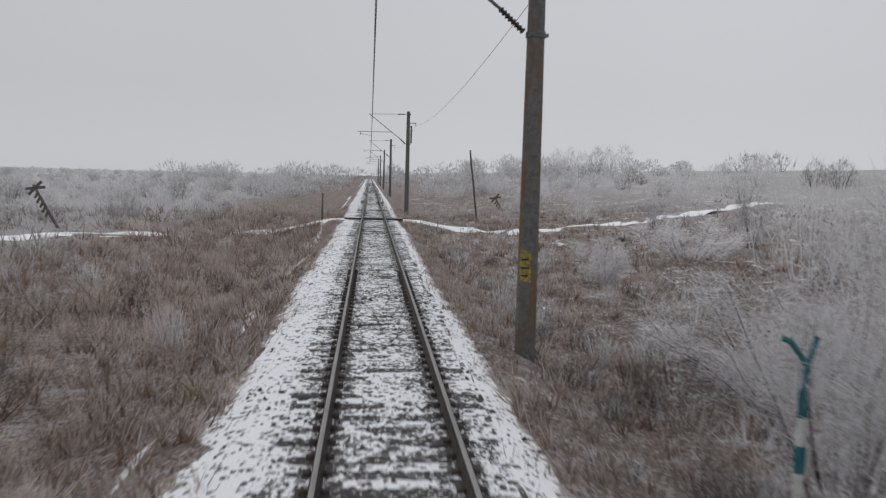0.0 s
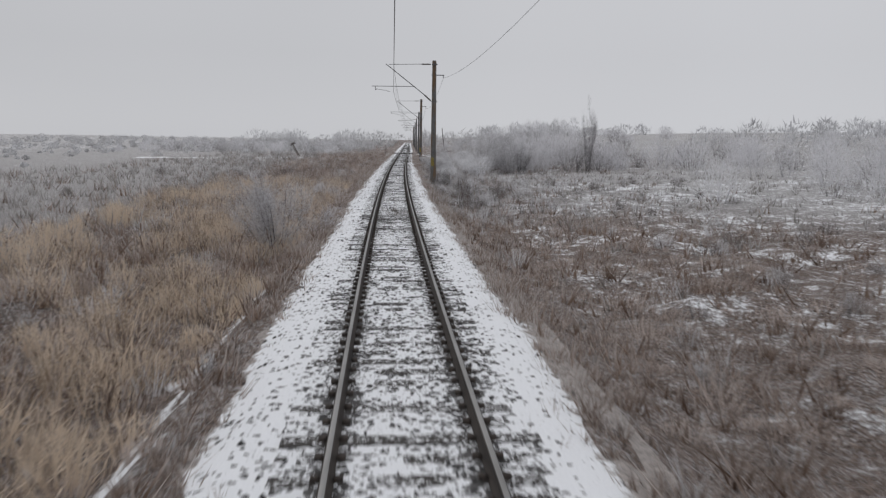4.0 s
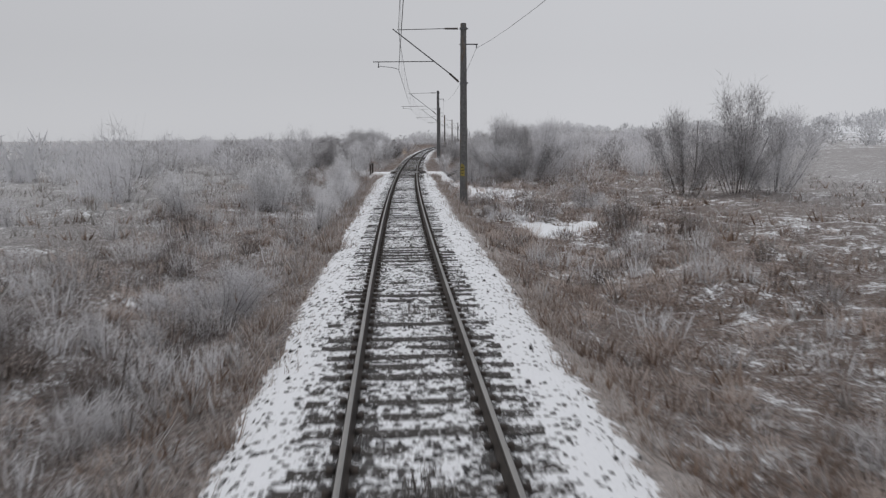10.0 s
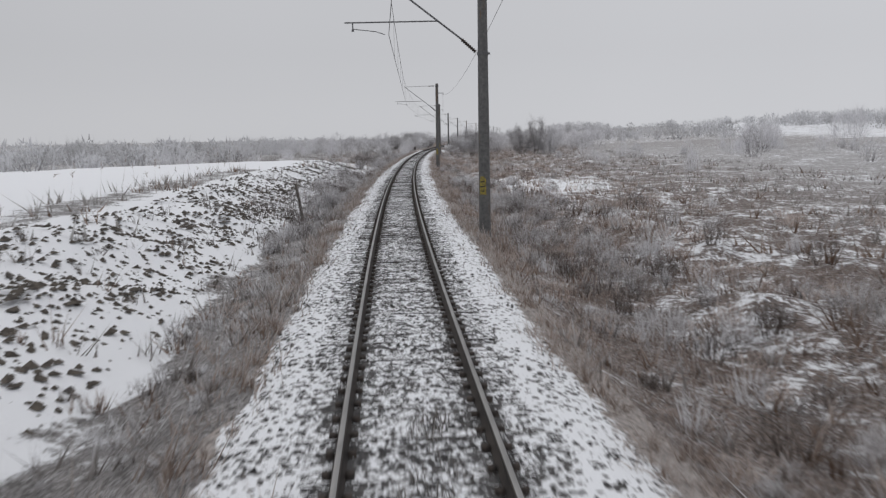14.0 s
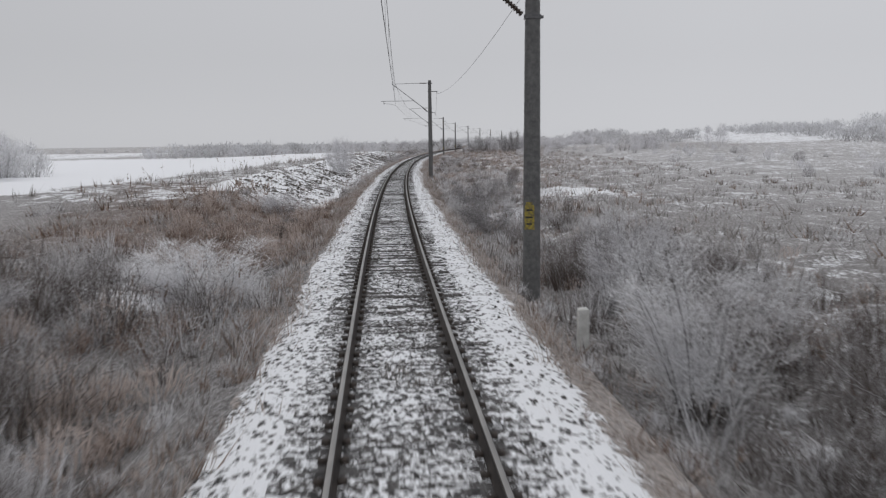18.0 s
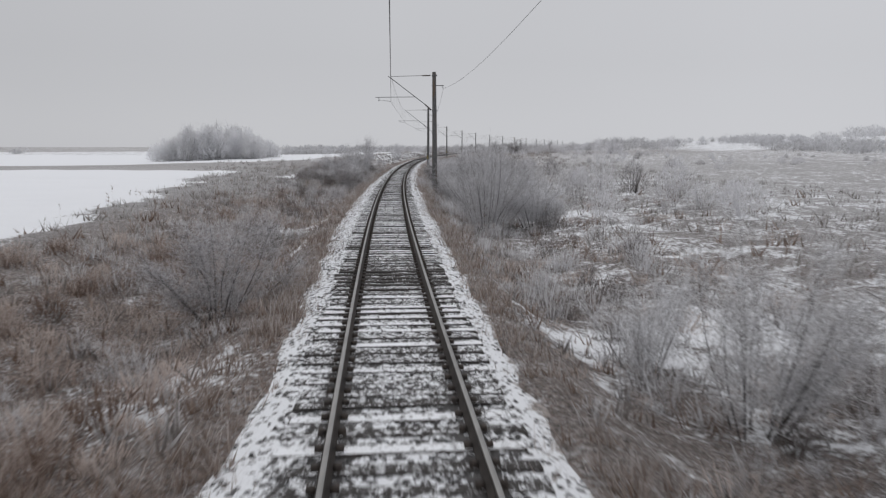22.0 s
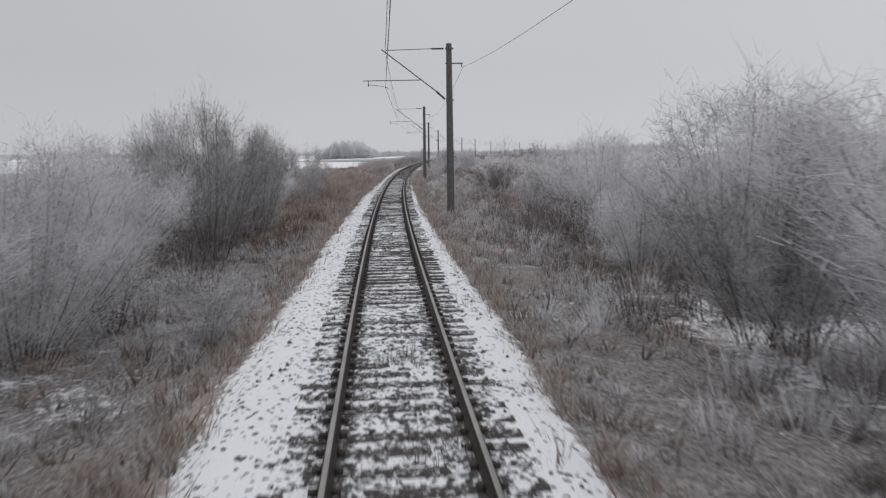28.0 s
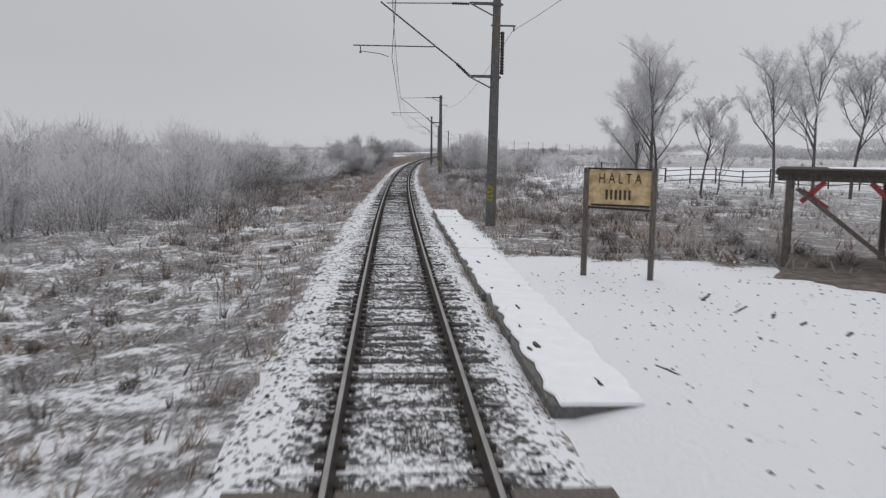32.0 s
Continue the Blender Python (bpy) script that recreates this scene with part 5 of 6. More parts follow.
# ---------- grass ----------
def blades(name, label, mat, s, d, tall, per, spread, wide, rng):
    """Tufts of blades at (s, d)."""
    n = len(s)
    x, y = xy(s, d)
    z = land(s, d)
    pick = np.repeat(np.arange(n), per)
    m = len(pick)
    a, q = rng.uniform(0, 6.283, m), np.abs(rng.normal(0, 1, m))
    bx, by = x[pick] + np.cos(a) * q * spread * 0.6, y[pick] + np.sin(a) * q * spread * 0.6
    h = tall[pick] * rng.uniform(0.45, 1.1, m)
    lean = rng.normal(0, 0.5, (m, 2)) + np.stack([np.cos(a), np.sin(a)], 1) * 0.18
    w = wide * rng.uniform(0.6, 1.4, m)
    ta = rng.uniform(0, 6.283, m)
    ux, uy = np.cos(ta) * w, np.sin(ta) * w
    v = np.empty((m, 3, 3))
    v[:, 0] = np.stack([bx - ux, by - uy, z[pick] - 0.05], 1)
    v[:, 1] = np.stack([bx + ux, by + uy, z[pick] - 0.05], 1)
    v[:, 2] = np.stack([bx + lean[:, 0] * h, by + lean[:, 1] * h, z[pick] + h], 1)
    return rime(tagged(link(name, v.reshape(-1, 3), np.arange(m * 3).reshape(-1, 3), mat), label, "grass", kind="stuff"), (3, m))


def spread_out(n, rng, d0, d1, power=1.6):
    s = rng.uniform(-846, 75, n)
    a = d0 + (d1 - d0) * rng.uniform(0, 1, n) ** power
    return s, a * np.where(rng.uniform(0, 1, n) < 0.5, -1, 1)


def clear(s, d):
    """Where no grass grows: crossing road, culvert, bridge, platform, fields."""
    road = np.abs(s - 53 - np.clip(d - 6, 0, 60) * 0.55 + np.clip(-d - 6, 0, 40) * 0.65) < 1.7
    works = (np.abs(s + 187.2) < 2.2) & (np.abs(d) < 3.3) | (np.abs(s + 585.5) < 1.7) & (np.abs(d) < 3.3)
    platform = (d > 0) & (s < -789) & ((d < 3.0) | (s < -805.5 - np.clip(d - 3, 0, 12) * 0.3))
    strip = (s < -300) & (d < -10.2) & (d > np.interp(s, (-420, -390, -340), (-19.0, -15.5, -13.2)))
    field = (d < -9.0) & (d > -32) & (s < -266) & (s > -420) & ~strip | (d < -14 - np.clip(s + 541, 0, 99) * 0.14) & (s < -445) & (s > -550 - np.clip(-d - 25, 0, 99) * 0.5)
    return ~(road | works | platform | field)


rng = np.random.RandomState(77)
s, d = spread_out(24000, rng, 2.3, 9.0, 1.25)
snow, brown = cover(s, d)
keep = clear(s, d) & (rng.uniform(0, 1, len(s)) > snow * 1.15 - 0.15)
s, d, brown = s[keep], d[keep], brown[keep]
isb = brown + rng.normal(0, 0.2, len(s)) > 0.58
reed = np.where(d < 0, np.interp(s, (-690, -680, -600, -590, -95, -85, 60), (.0, .9, .9, .15, .1, 1.0, .8)), np.interp(s, (-180, -100, -60, -20, 60), (.1, .5, .4, .0, .2)))
tall = rng.uniform(0.22, 0.5, len(s)) + reed * rng.uniform(0.1, 0.9, len(s)) * np.clip((np.abs(d) - 2.6) / 1.5, 0.1, 1)
tall = tall * (1 + 0.45 * np.clip(waves(s, d, 2.4, 93), -1, 1))
blades("dry_grass", "dry brown grass and reeds on the railway slope", M_GRASS_BROWN, s[isb], d[isb], tall[isb], 10, 0.24, 0.019, rng)
blades("frosted_grass", "grey frosted grass on the railway slope", M_GRASS_GREY, s[~isb], d[~isb], tall[~isb], 10, 0.24, 0.019, rng)
s, d = spread_out(30000, rng, 8.0, 36.0, 1.4)
snow, brown = cover(s, d)
keep = clear(s, d) & (rng.uniform(0, 1, len(s)) > snow * 1.2 - 0.15)
s, d, brown = s[keep], d[keep], brown[keep]
isb = brown + rng.normal(0, 0.2, len(s)) > 0.6
tall = rng.uniform(0.3, 0.75, len(s)) + np.where((d < 0) & ((s > -95) | ((s < -595) & (s > -690))), 0.4, 0.0)
blades("dry_meadow_grass", "tall dry brown meadow grass beyond the slope", M_GRASS_BROWN, s[isb], d[isb], tall[isb], 8, 0.5, 0.034, rng)
blades("frosted_meadow_grass", "tall grey frosted meadow grass beyond the slope, paled by painted haze", M_MEADOW, s[~isb], d[~isb], tall[~isb], 8, 0.5, 0.034, rng)
# a fringe of straw along both edges of the bed
n = 21000
s = rng.uniform(-846, 70, n)
side = np.where(rng.uniform(0, 1, n) < 0.5, -1.0, 1.0)
out = np.abs(rng.normal(0, 0.36, n))
d = side * (half_width(s, side) + np.where(rng.uniform(0, 1, n) < 0.22, -0.7 * out, 0.02 + out))
d = d + 0.16 * waves(s, d * 0, 2.2, 43)
patchy = waves(s, d, 6.0, 41) + 0.5 * waves(s, d, 17.0, 42)
keep = clear(s, d) & (patchy > -0.6) & ~((s < -780) & (rng.uniform(0, 1, n) < 0.6))
s, d = s[keep], d[keep]
blades("edge_grass", "pale straw grass fringing the ballast", M_FRINGE, s, d, rng.uniform(0.14, 0.42, len(s)) * (1 + 0.5 * np.clip(patchy[keep], 0, 1)), 9, 0.13, 0.011, rng)
n = 260
s = rng.uniform(-818, -789, n)
d = 1.66 + np.abs(rng.normal(0, 0.05, n))
blades("platform_weeds", "dry weeds along the foot of the platform", M_FRINGE, s, d, rng.uniform(0.15, 0.34, n) * np.clip(0.6 + 0.7 * waves(s, d, 3.0, 45), 0.3, 1.3), 8, 0.10, 0.010, rng)
# reeds with feathery heads
n = 26000
s = rng.uniform(-846, 75, n)
d = np.where(rng.uniform(0, 1, n) < 0.5, -1, 1) * (3.0 + 11 * rng.uniform(0, 1, n) ** 1.3)
want = np.where(d < 0, np.interp(s, (-700, -690, -598, -588, -110, -95, 60, 75), (.15, .9, .9, .25, .15, .95, .8, .5)), np.interp(s, (-600, -300, -180, -100, -60, -20, 60), (.12, .15, .35, .6, .55, .1, .35)))
keep = clear(s, d) & (rng.uniform(0, 1, n) < want) & (cover(s, d)[0] < 0.75) & (waves(s, d, 8.0, 51) > -0.5)
s, d = s[keep], d[keep]
x, y = xy(s, d)
foot = np.stack([x, y, land(s, d) - 0.05], 1)
tallness = rng.uniform(0.8, 1.75, len(s)) * np.clip(0.45 + (np.abs(d) - 3) * 0.35, 0.45, 1)
bend = rng.normal(0, 0.10, (len(s), 2))
head = foot + np.stack([bend[:, 0] * tallness, bend[:, 1] * tallness, tallness], 1)
stalk = slivers(foot, head, np.full(len(s), 0.016), rng)
pick = np.repeat(np.arange(len(s)), 4)
pb = head[pick] - np.stack([bend[pick, 0], bend[pick, 1], np.ones(len(pick))], 1) * (rng.uniform(0.0, 0.26, len(pick)))[:, None]
pd_ = np.stack([bend[pick, 0] * 2, bend[pick, 1] * 2, np.full(len(pick), 0.8)], 1) + rng.normal(0, 0.45, (len(pick), 3))
plume = slivers(pb, pb + pd_ / np.linalg.norm(pd_, axis=1, keepdims=True) * rng.uniform(0.12, 0.24, len(pick))[:, None], np.full(len(pick), 0.035), rng)
rime(tagged(link("reeds", *fuse(stalk, plume), M_FRINGE), "dry reeds with feathery frosted heads", "reeds", kind="stuff"), (3, len(s)), (3, len(pick)))
# golden reed beds, clump by clump
for n, s0, s1, d0, d1, tall, mat in ((330, -102, -36, -3.3, -14, 1.35, M_REED), (320, -36, 60, -3.5, -15, 1.0, M_RUST), (60, -456, -424, -3.4, -9, 1.2, M_RUST), (34, -199.5, -191, -3.0, -6.0, 1.6, M_RUST), (380, -692, -594, -3.5, -14, 1.15, M_RUST), (230, -592, -540, -3.4, -13, 1.05, M_RUST)):
    s, d = rng.uniform(s0, s1, n), d0 + (d1 - d0) * rng.uniform(0, 1, n) ** 1.2
    keep = clear(s, d) & (waves(s, d, 9.0, 55) > -0.6)
    h = tall * rng.uniform(0.6, 1.15, n) * np.clip(0.5 + (np.abs(d) - 3.2) * 0.4, 0.5, 1)
    bed = np.stack([s, d, h, h * rng.uniform(1.1, 1.9, n)], 1)[keep]
    thicket("reed_bed", "golden dry reeds with soft feathery heads" if mat is M_REED else "rusty-brown dry reeds with soft feathery heads", "reeds", bed, 150, 0.028, mat, 311, 0.3, 0.55)
# sparse tufts between the rails
TUFT_SPOTS = (-70.5, -69.6, -68.9, -146, -145.3, -168, -162.5, -176, -178, -180, -250, -243, -299, -352.5, -354, -455, -506, -690, -713, -716.5, -745, -738, -762, -790, -819, -817, -814, -811)
s = np.repeat(np.array(TUFT_SPOTS), 14) + rng.normal(0, 0.25, len(TUFT_SPOTS) * 14)
d = rng.normal(0.05, 0.22, len(s)).clip(-0.55, 0.55)
x, y = xy(s, d)
b = np.stack([np.repeat(x, 6), np.repeat(y, 6), np.full(len(s) * 6, -0.22)], 1) + rng.normal(0, 0.05, (len(s) * 6, 3)) * np.array([1, 1, 0])
vv, fx = spikes(b, b + rng.normal(0, 0.05, b.shape) * np.array([1, 1, 0]) + np.stack([0 * b[:, 0], 0 * b[:, 0], rng.uniform(0.12, 0.28, len(b))], 1), np.full(len(b), 0.007))
tagged(link("track_weeds", vv, fx, M_GRASS_GREY), "dry frosted weeds growing between the rails", "weeds", kind="stuff")

# clods on the snowy bank
n = 27000
s, d = rng.uniform(-417, -266, n), -4.9 - 4.9 * rng.uniform(0, 1, n)
keep = rng.uniform(0, 1, n) < 0.25 + 0.6 * np.exp(-((d + 6.9) / 1.3) ** 2) + 0.25 * waves(s, d, 3.0, 61)
s, d = s[keep], d[keep]
x, y = xy(s, d)
r = rng.uniform(0.03, 0.14, len(s)) * rng.uniform(0.6, 1.2, len(s))
v, f = pebbles(x, y, land(s, d), r, r * rng.uniform(0.35, 0.8, len(s)), rng)
tagged(link("earth_clods", v, f, M_CLOD), "dark earth clods on the snowy bank", "earth", kind="stuff")

# ---------- level crossing with a dirt road ----------
u = np.linspace(-45, 36, 70)
centre = 53 + np.clip(u - 6, 0, 60) * 0.55 - np.clip(-u - 6, 0, 40) * 0.65
v, f = [], []
for i, (dd_, cc) in enumerate(zip(u, centre)):
    for q in (-1.5, -0.7, 0.0, 0.7, 1.5):
        x, y = xy(cc + q, dd_)
        v.append((float(x), float(y), float(land(cc + q, dd_)) + (0.05 if abs(q) < 1.4 else -0.05)))
for i in range(len(u) - 1):
    if abs(u[i]) < 2.5 and abs(u[i + 1]) < 2.5:
        continue
    for k in range(4):
        f.append((i * 5 + k, i * 5 + k + 1, i * 5 + 6 + k, i * 5 + 5 + k))
tagged(link("dirt_road", v, f, M_SNOW, smooth=True), "snow-covered dirt road leading over the track", "road", kind="structure")
crossing = empty("crossing_boards", "worn timber boards laid across the track", "crossing", place(53, 0, 0), kind="structure")
for x0, x1 in ((-1.9, -0.83), (-0.66, 0.66), (0.83, 1.9)):
    for k in range(4):
        link("plank", *box(x0, x1, -0.62 + k * 0.31, -0.62 + k * 0.31 + 0.29, -0.18, -0.035, 0.015), M_SLEEPER, crossing)


def leaning_post(name, label, s, d, h, w, tilt, turn, mat, cat="post", arms=False):
    m = place(s, d, float(land(s, d)), turn) @ pose(0, 0, 0, 0, tilt, 0)
    root = empty(name, label, cat, m)
    rr2 = random.Random(int(s * 7 + d * 3))
    pts = [(rr2.uniform(-.015, .015), rr2.uniform(-.015, .015), z) for z in np.linspace(-0.3, h, 6)]
    link("shaft", *tube(pts, [w, w * 0.97, w * 0.93, w * 0.9, w * 0.85, w * 0.75], 7), mat, root)
    if arms:
        link("cross_arm", *bar((-0.55, 0, h - 0.42), (0.55, 0, h - 0.05), 0.05, 0.17), mat, root)
        link("cross_arm", *bar((-0.55, 0.052, h - 0.02), (0.55, 0.052, h - 0.45), 0.05, 0.17), mat, root)
        for k in range(5):
            z = h - 0.55 - k * 0.33
            link("splinter", *bar((-0.05, 0.03, z), (-0.32 - 0.05 * (k % 2), 0.03, z - 0.22), 0.06, 0.13), mat, root)
    return root


leaning_post("crossing_post", "dark wooden post at the level crossing", 55, -3.5, 1.9, 0.07, 1, 0, M_WOOD)
leaning_post("leaning_pole", "tall dark wooden pole leaning beside the dirt road", 65, 8.5, 5.9, 0.09, -7, 0, M_WOOD, "pole")
leaning_post("broken_signpost", "leaning broken signpost with splintered boards", 52, -19.6, 3.3, 0.1, -28, 0, M_WOOD, "signpost", True)
leaning_post("broken_signpost", "small leaning signpost beside the dirt road", 82, 13.5, 1.9, 0.08, -30, 0, M_WOOD, "signpost", True)
leaning_post("fence_post", "leaning weathered wooden post on the bank", -323.4, -4.5, 1.75, 0.075, -9, 0, M_WOOD)
leaning_post("thin_pole", "thin bare wooden pole standing in the meadow", -190, 24.0, 5.2, 0.05, 1, 0, M_WOOD, "pole")

# teal and white marker with a forked top
m = place(8.6, 4.75, float(land(8.6, 4.75)))
marker = empty("striped_marker_post", "teal and white striped marker post with forked top", "marker post", m)
for k in range(6):
    link("stripe", *tube([(0, 0, -0.3 + k * 0.33), (0, 0, 0.03 + k * 0.33)], 0.06, 10), M_WHITE if k % 2 == 0 else M_TEAL, marker)
link("fork", *join([tube([(0, 0, 1.68), (0.02, 0, 1.98)], 0.035, 8), tube([(0.02, 0, 1.96), (-0.2, 0, 2.24), (-0.3, 0, 2.28)], 0.035, 8), tube([(0.02, 0, 1.96), (0.12, 0, 2.3)], 0.035, 8)]), M_TEAL, marker, "teal forked top")

# ---------- culvert with an open timber deck ----------
cs = sum(GRATE) / 2
def snow_pad(x0, x1, y0, y1, z, seed):
    """Lying snow with a wavering rim that thins out to its edges."""
    r = np.random.RandomState(seed)
    nx, ny = 9, 21
    v = []
    for j in range(ny):
        for i in range(nx):
            u, w = i / (nx - 1) * 2 - 1, j / (ny - 1) * 2 - 1
            rim = max(abs(u), abs(w))
            wob = 1 + (r.normal(0, 0.07) if rim > 0.99 else 0)
            v.append(((x0 + x1) / 2 + (x1 - x0) / 2 * u * wob, (y0 + y1) / 2 + (y1 - y0) / 2 * w * wob, z + 0.05 * (1 - rim ** 3) + r.normal(0, 0.006) - (0.12 if rim > 0.99 else 0)))
    return v, [(j * nx + i, j * nx + i + 1, (j + 1) * nx + i + 1, (j + 1) * nx + i) for j in range(ny - 1) for i in range(nx - 1)]


for side in (-1, 1):
    slab = empty("culvert_slab", "snow-covered concrete culvert slab beside the track", "culvert slab", place(cs, 0, 0), kind="structure")
    x0, x1 = sorted((side * 1.50, side * 2.95))
    link("concrete", *box(x0, x1, -1.5, 1.5, -1.6, -0.30, 0.03), M_CONCRETE, slab)
    x0, x1 = sorted((side * 1.48, side * 3.15))
    link("snow_cover", *snow_pad(x0, x1, -2.5, 2.4, -0.225, 5 + side), M_SNOW, slab, "smooth white snow", smooth=True)
deck = empty("open_timber_deck", "open timber deck carrying the rails over the culvert", "bridge deck", place(cs, 0, 0), kind="structure")
for k in range(6):
    y = -1.2 + k * 0.44
    link("bridge_timber", *box(-1.25, 1.25, y, y + 0.22, -0.40, -0.17, 0.02), M_SLEEPER, deck)
for x in (-1.50, 1.36):
    link("edge_beam", *box(x, x + 0.14, -1.45, 1.45, -0.42, -0.13, 0.03), M_IRON, deck)
for y in (-1.52, 1.34):
    for x0, x1 in ((-1.36, -0.9), (0.9, 1.36)):
        link("end_beam", *box(x0, x1, y, y + 0.16, -0.40, -0.15, 0.03), M_IRON, deck)
for x in (-1.16, 1.03):
    link("guard_beam", *box(x, x + 0.13, -1.5, 1.5, -0.168, -0.09, 0.015), M_IRON, deck)
link("pit_floor", *box(-1.6, 1.6, -1.5, 1.5, -1.7, -1.5), M_DIRT, deck)
for y in (-1.45, 1.4):
    link("pit_wall", *box(-1.7, 1.7, y, y + 0.05, -1.6, -0.23), M_CONCRETE, deck)
hr = empty("culvert_handrail", "rusty iron handrail standing beside the culvert", "handrail", place(cs - 0.3, -3.15, -0.45))
for y in (-2.0, -1.2, 0.6, 1.6, 2.1):
    link("baluster", *bar((0, y, -0.3), (0.02, y, 1.0), 0.06, 0.06), M_IRON, hr)
link("top_rail", *bar((0, -2.6, 1.0), (0, 2.4, 1.0), 0.07, 0.07), M_IRON, hr)
hr = empty("fallen_handrail", "rusty iron handrail fallen over into the grass", "handrail", place(cs + 0.3, 3.35, -0.55) @ pose(0, 0, 0, 0, 62, 0))
for y in (-1.5, -0.2, 1.0):
    link("baluster", *bar((0, y, -0.2), (0, y, 0.95), 0.05, 0.05), M_IRON, hr)
link("top_rail", *bar((0, -1.8, 0.95), (0, 1.6, 0.95), 0.06, 0.06), M_IRON, hr)
link("middle_rail", *bar((0, -1.7, 0.5), (0, 1.5, 0.5), 0.04, 0.04), M_IRON, hr)

# ---------- little bridge with white railings ----------
for side, turn in ((-1, 0), (1, 0)):
    root = empty("bridge_railing", "white-painted concrete railing beside the track", "railing", place(-585.4, side * (2.87 if side < 0 else 2.72), -0.3), group="bridge railings")
    for y in (-1.5, 0.0, 1.5):
        link("railing_post", *box(-0.05, 0.05, y - 0.05, y + 0.05, -0.25, 0.93, 0.012), M_WHITE, root)
    link("top_rail", *box(-0.07, 0.07, -1.62, 1.62, 0.932, 1.025, 0.015), M_WHITE, root)
    link("middle_rail", *box(-0.04, 0.04, -1.5, 1.5, 0.40, 0.52, 0.012), M_WHITE, root)
    base = empty("bridge_abutment", "snow-topped concrete abutment under the railing", "abutment", place(-585.4, side * (2.87 if side < 0 else 2.72), -0.3), kind="structure")
    link("concrete", *box(-0.13, 0.13, -1.75, 1.75, -1.4, -0.17, 0.04), M_CONCRETE, base)
    link("snow_cover", *snow_pad(-0.15, 0.15, -1.7, 1.7, -0.16, 31 + side), M_SNOW, base, "smooth white snow", smooth=True)

m = place(-451.9, 3.15, -0.55)
stone = empty("marker_stone", "small white-painted concrete marker stone", "marker stone", m)
link("shaft", *box(-0.09, 0.09, -0.07, 0.07, -0.2, 0.55, 0.03), M_WHITE, stone)

# ---------- halt: platform, sign, shelter, fence ----------
def ragged(x0, x1, y0, y1, z0, z1, wob, r, n=9):
    """A slab whose long edges are worn and uneven."""
    v = []
    for k in range(n):
        y = y0 + (y1 - y0) * k / (n - 1)
        a, c = x0 + r.uniform(-wob, wob), x1 + r.uniform(-wob, wob)
        dz = r.uniform(-0.25, 0.25) * wob
        v += [(a + 0.02, y, z0), (a, y, z1 - 0.02 + dz), (a + 0.03, y, z1 + dz), (c - 0.03, y, z1 + dz), (c, y, z1 - 0.02 + dz), (c - 0.02, y, z0)]
    f = [tuple(k * 6 + i for i in (j, j + 1)) + tuple(k * 6 + 6 + i for i in (j + 1, j)) for k in range(n - 1) for j in range(5)]
    f += [(5, 4, 3, 2, 1, 0), tuple((n - 1) * 6 + i for i in range(6))]
    return v, f


ps = np.arange(-818, -789.5, 3.6)
for k, s in enumerate(ps):
    root = empty("platform_slab", "snow-covered concrete platform slab beside the rails", "platform slab", place(s + 1.8, 2.26 + rnd.uniform(-0.03, 0.03), rnd.uniform(-0.085, -0.04), rnd.uniform(-1.0, 1.0)), group="platform slabs")
    link("concrete", *ragged(-0.52, 0.54, -1.78, 1.78, -0.42, -0.05, 0.03, rnd), M_CONCRETE, root)
    link("snow_cover", *ragged(-0.46, 0.62, -1.8, 1.8, -0.06, 0.0, 0.05, rnd, 13), M_SNOW, root, "smooth white snow")
    for q in range(3):
        a, c = rnd.uniform(-0.4, 0.45), rnd.uniform(-1.5, 1.4)
        link("bare_patch", *ragged(a, a + rnd.uniform(0.05, 0.1), c, c + rnd.uniform(0.15, 0.4), -0.02, 0.012, 0.02, rnd, 4), M_CLOD, root)
plank = empty("crossing_timber", "weathered timber laid across the track", "timber", place(-820.6, 0, 0), kind="structure")
link("plank", *box(-1.6, 1.75, -0.13, 0.13, -0.20, -0.168, 0.01), M_WOOD, plank)
for x0, x1 in ((-1.6, -0.84), (-0.66, 0.66), (0.84, 1.75)):
    link("plank", *box(x0, x1, -0.14, 0.14, -0.166, -0.03, 0.02), M_WOOD, plank)

n = 700
s_, d_ = rng.uniform(-824, -806.5, n), rng.uniform(3.1, 11.0, n)
x, y = xy(s_, d_)
r_ = rng.uniform(0.015, 0.05, n)
v, f = pebbles(x, y, land(s_, d_), r_, r_ * 0.5, rng)
tagged(link("dirt_crumbs", v, f, M_CLOD), "dark crumbs of earth on the trodden snow", "earth", kind="stuff")
for s_, d_, l_, t_ in ((-811.2, 6.3, 0.8, -32), (-812.4, 6.5, 0.9, -38), (-813.0, 6.85, 0.5, -30), (-813.6, 7.1, 0.4, -40), (-814.5, 7.4, 0.7, -35), (-816.6, 3.6, 0.5, 20)):
    rut = empty("bare_rut", "bare dark rut in the snow of the halt", "rut", place(s_, d_, float(land(s_, d_)) + 0.0, t_), kind="structure")
    link("soil", *ragged(-0.05, 0.05, -l_ / 2, l_ / 2, -0.05, 0.012, 0.02, rnd, 5), M_CLOD, rut)
sign = empty("station_sign", "weathered ochre halt name board on two wooden posts", "station sign", place(-808.8, 5.1, float(land(-808.8, 5.1)), -28))
for x in (-0.78, 0.78):
    link("sign_post", *box(x - 0.06, x + 0.06, -0.06, 0.06, -0.4, 2.55, 0.012), M_WOOD, sign)
board = link("board", *box(-0.72, 0.72, -0.03, 0.02, 1.66, 2.50, 0.01), M_SIGN, sign, "ochre board with flaking paint")
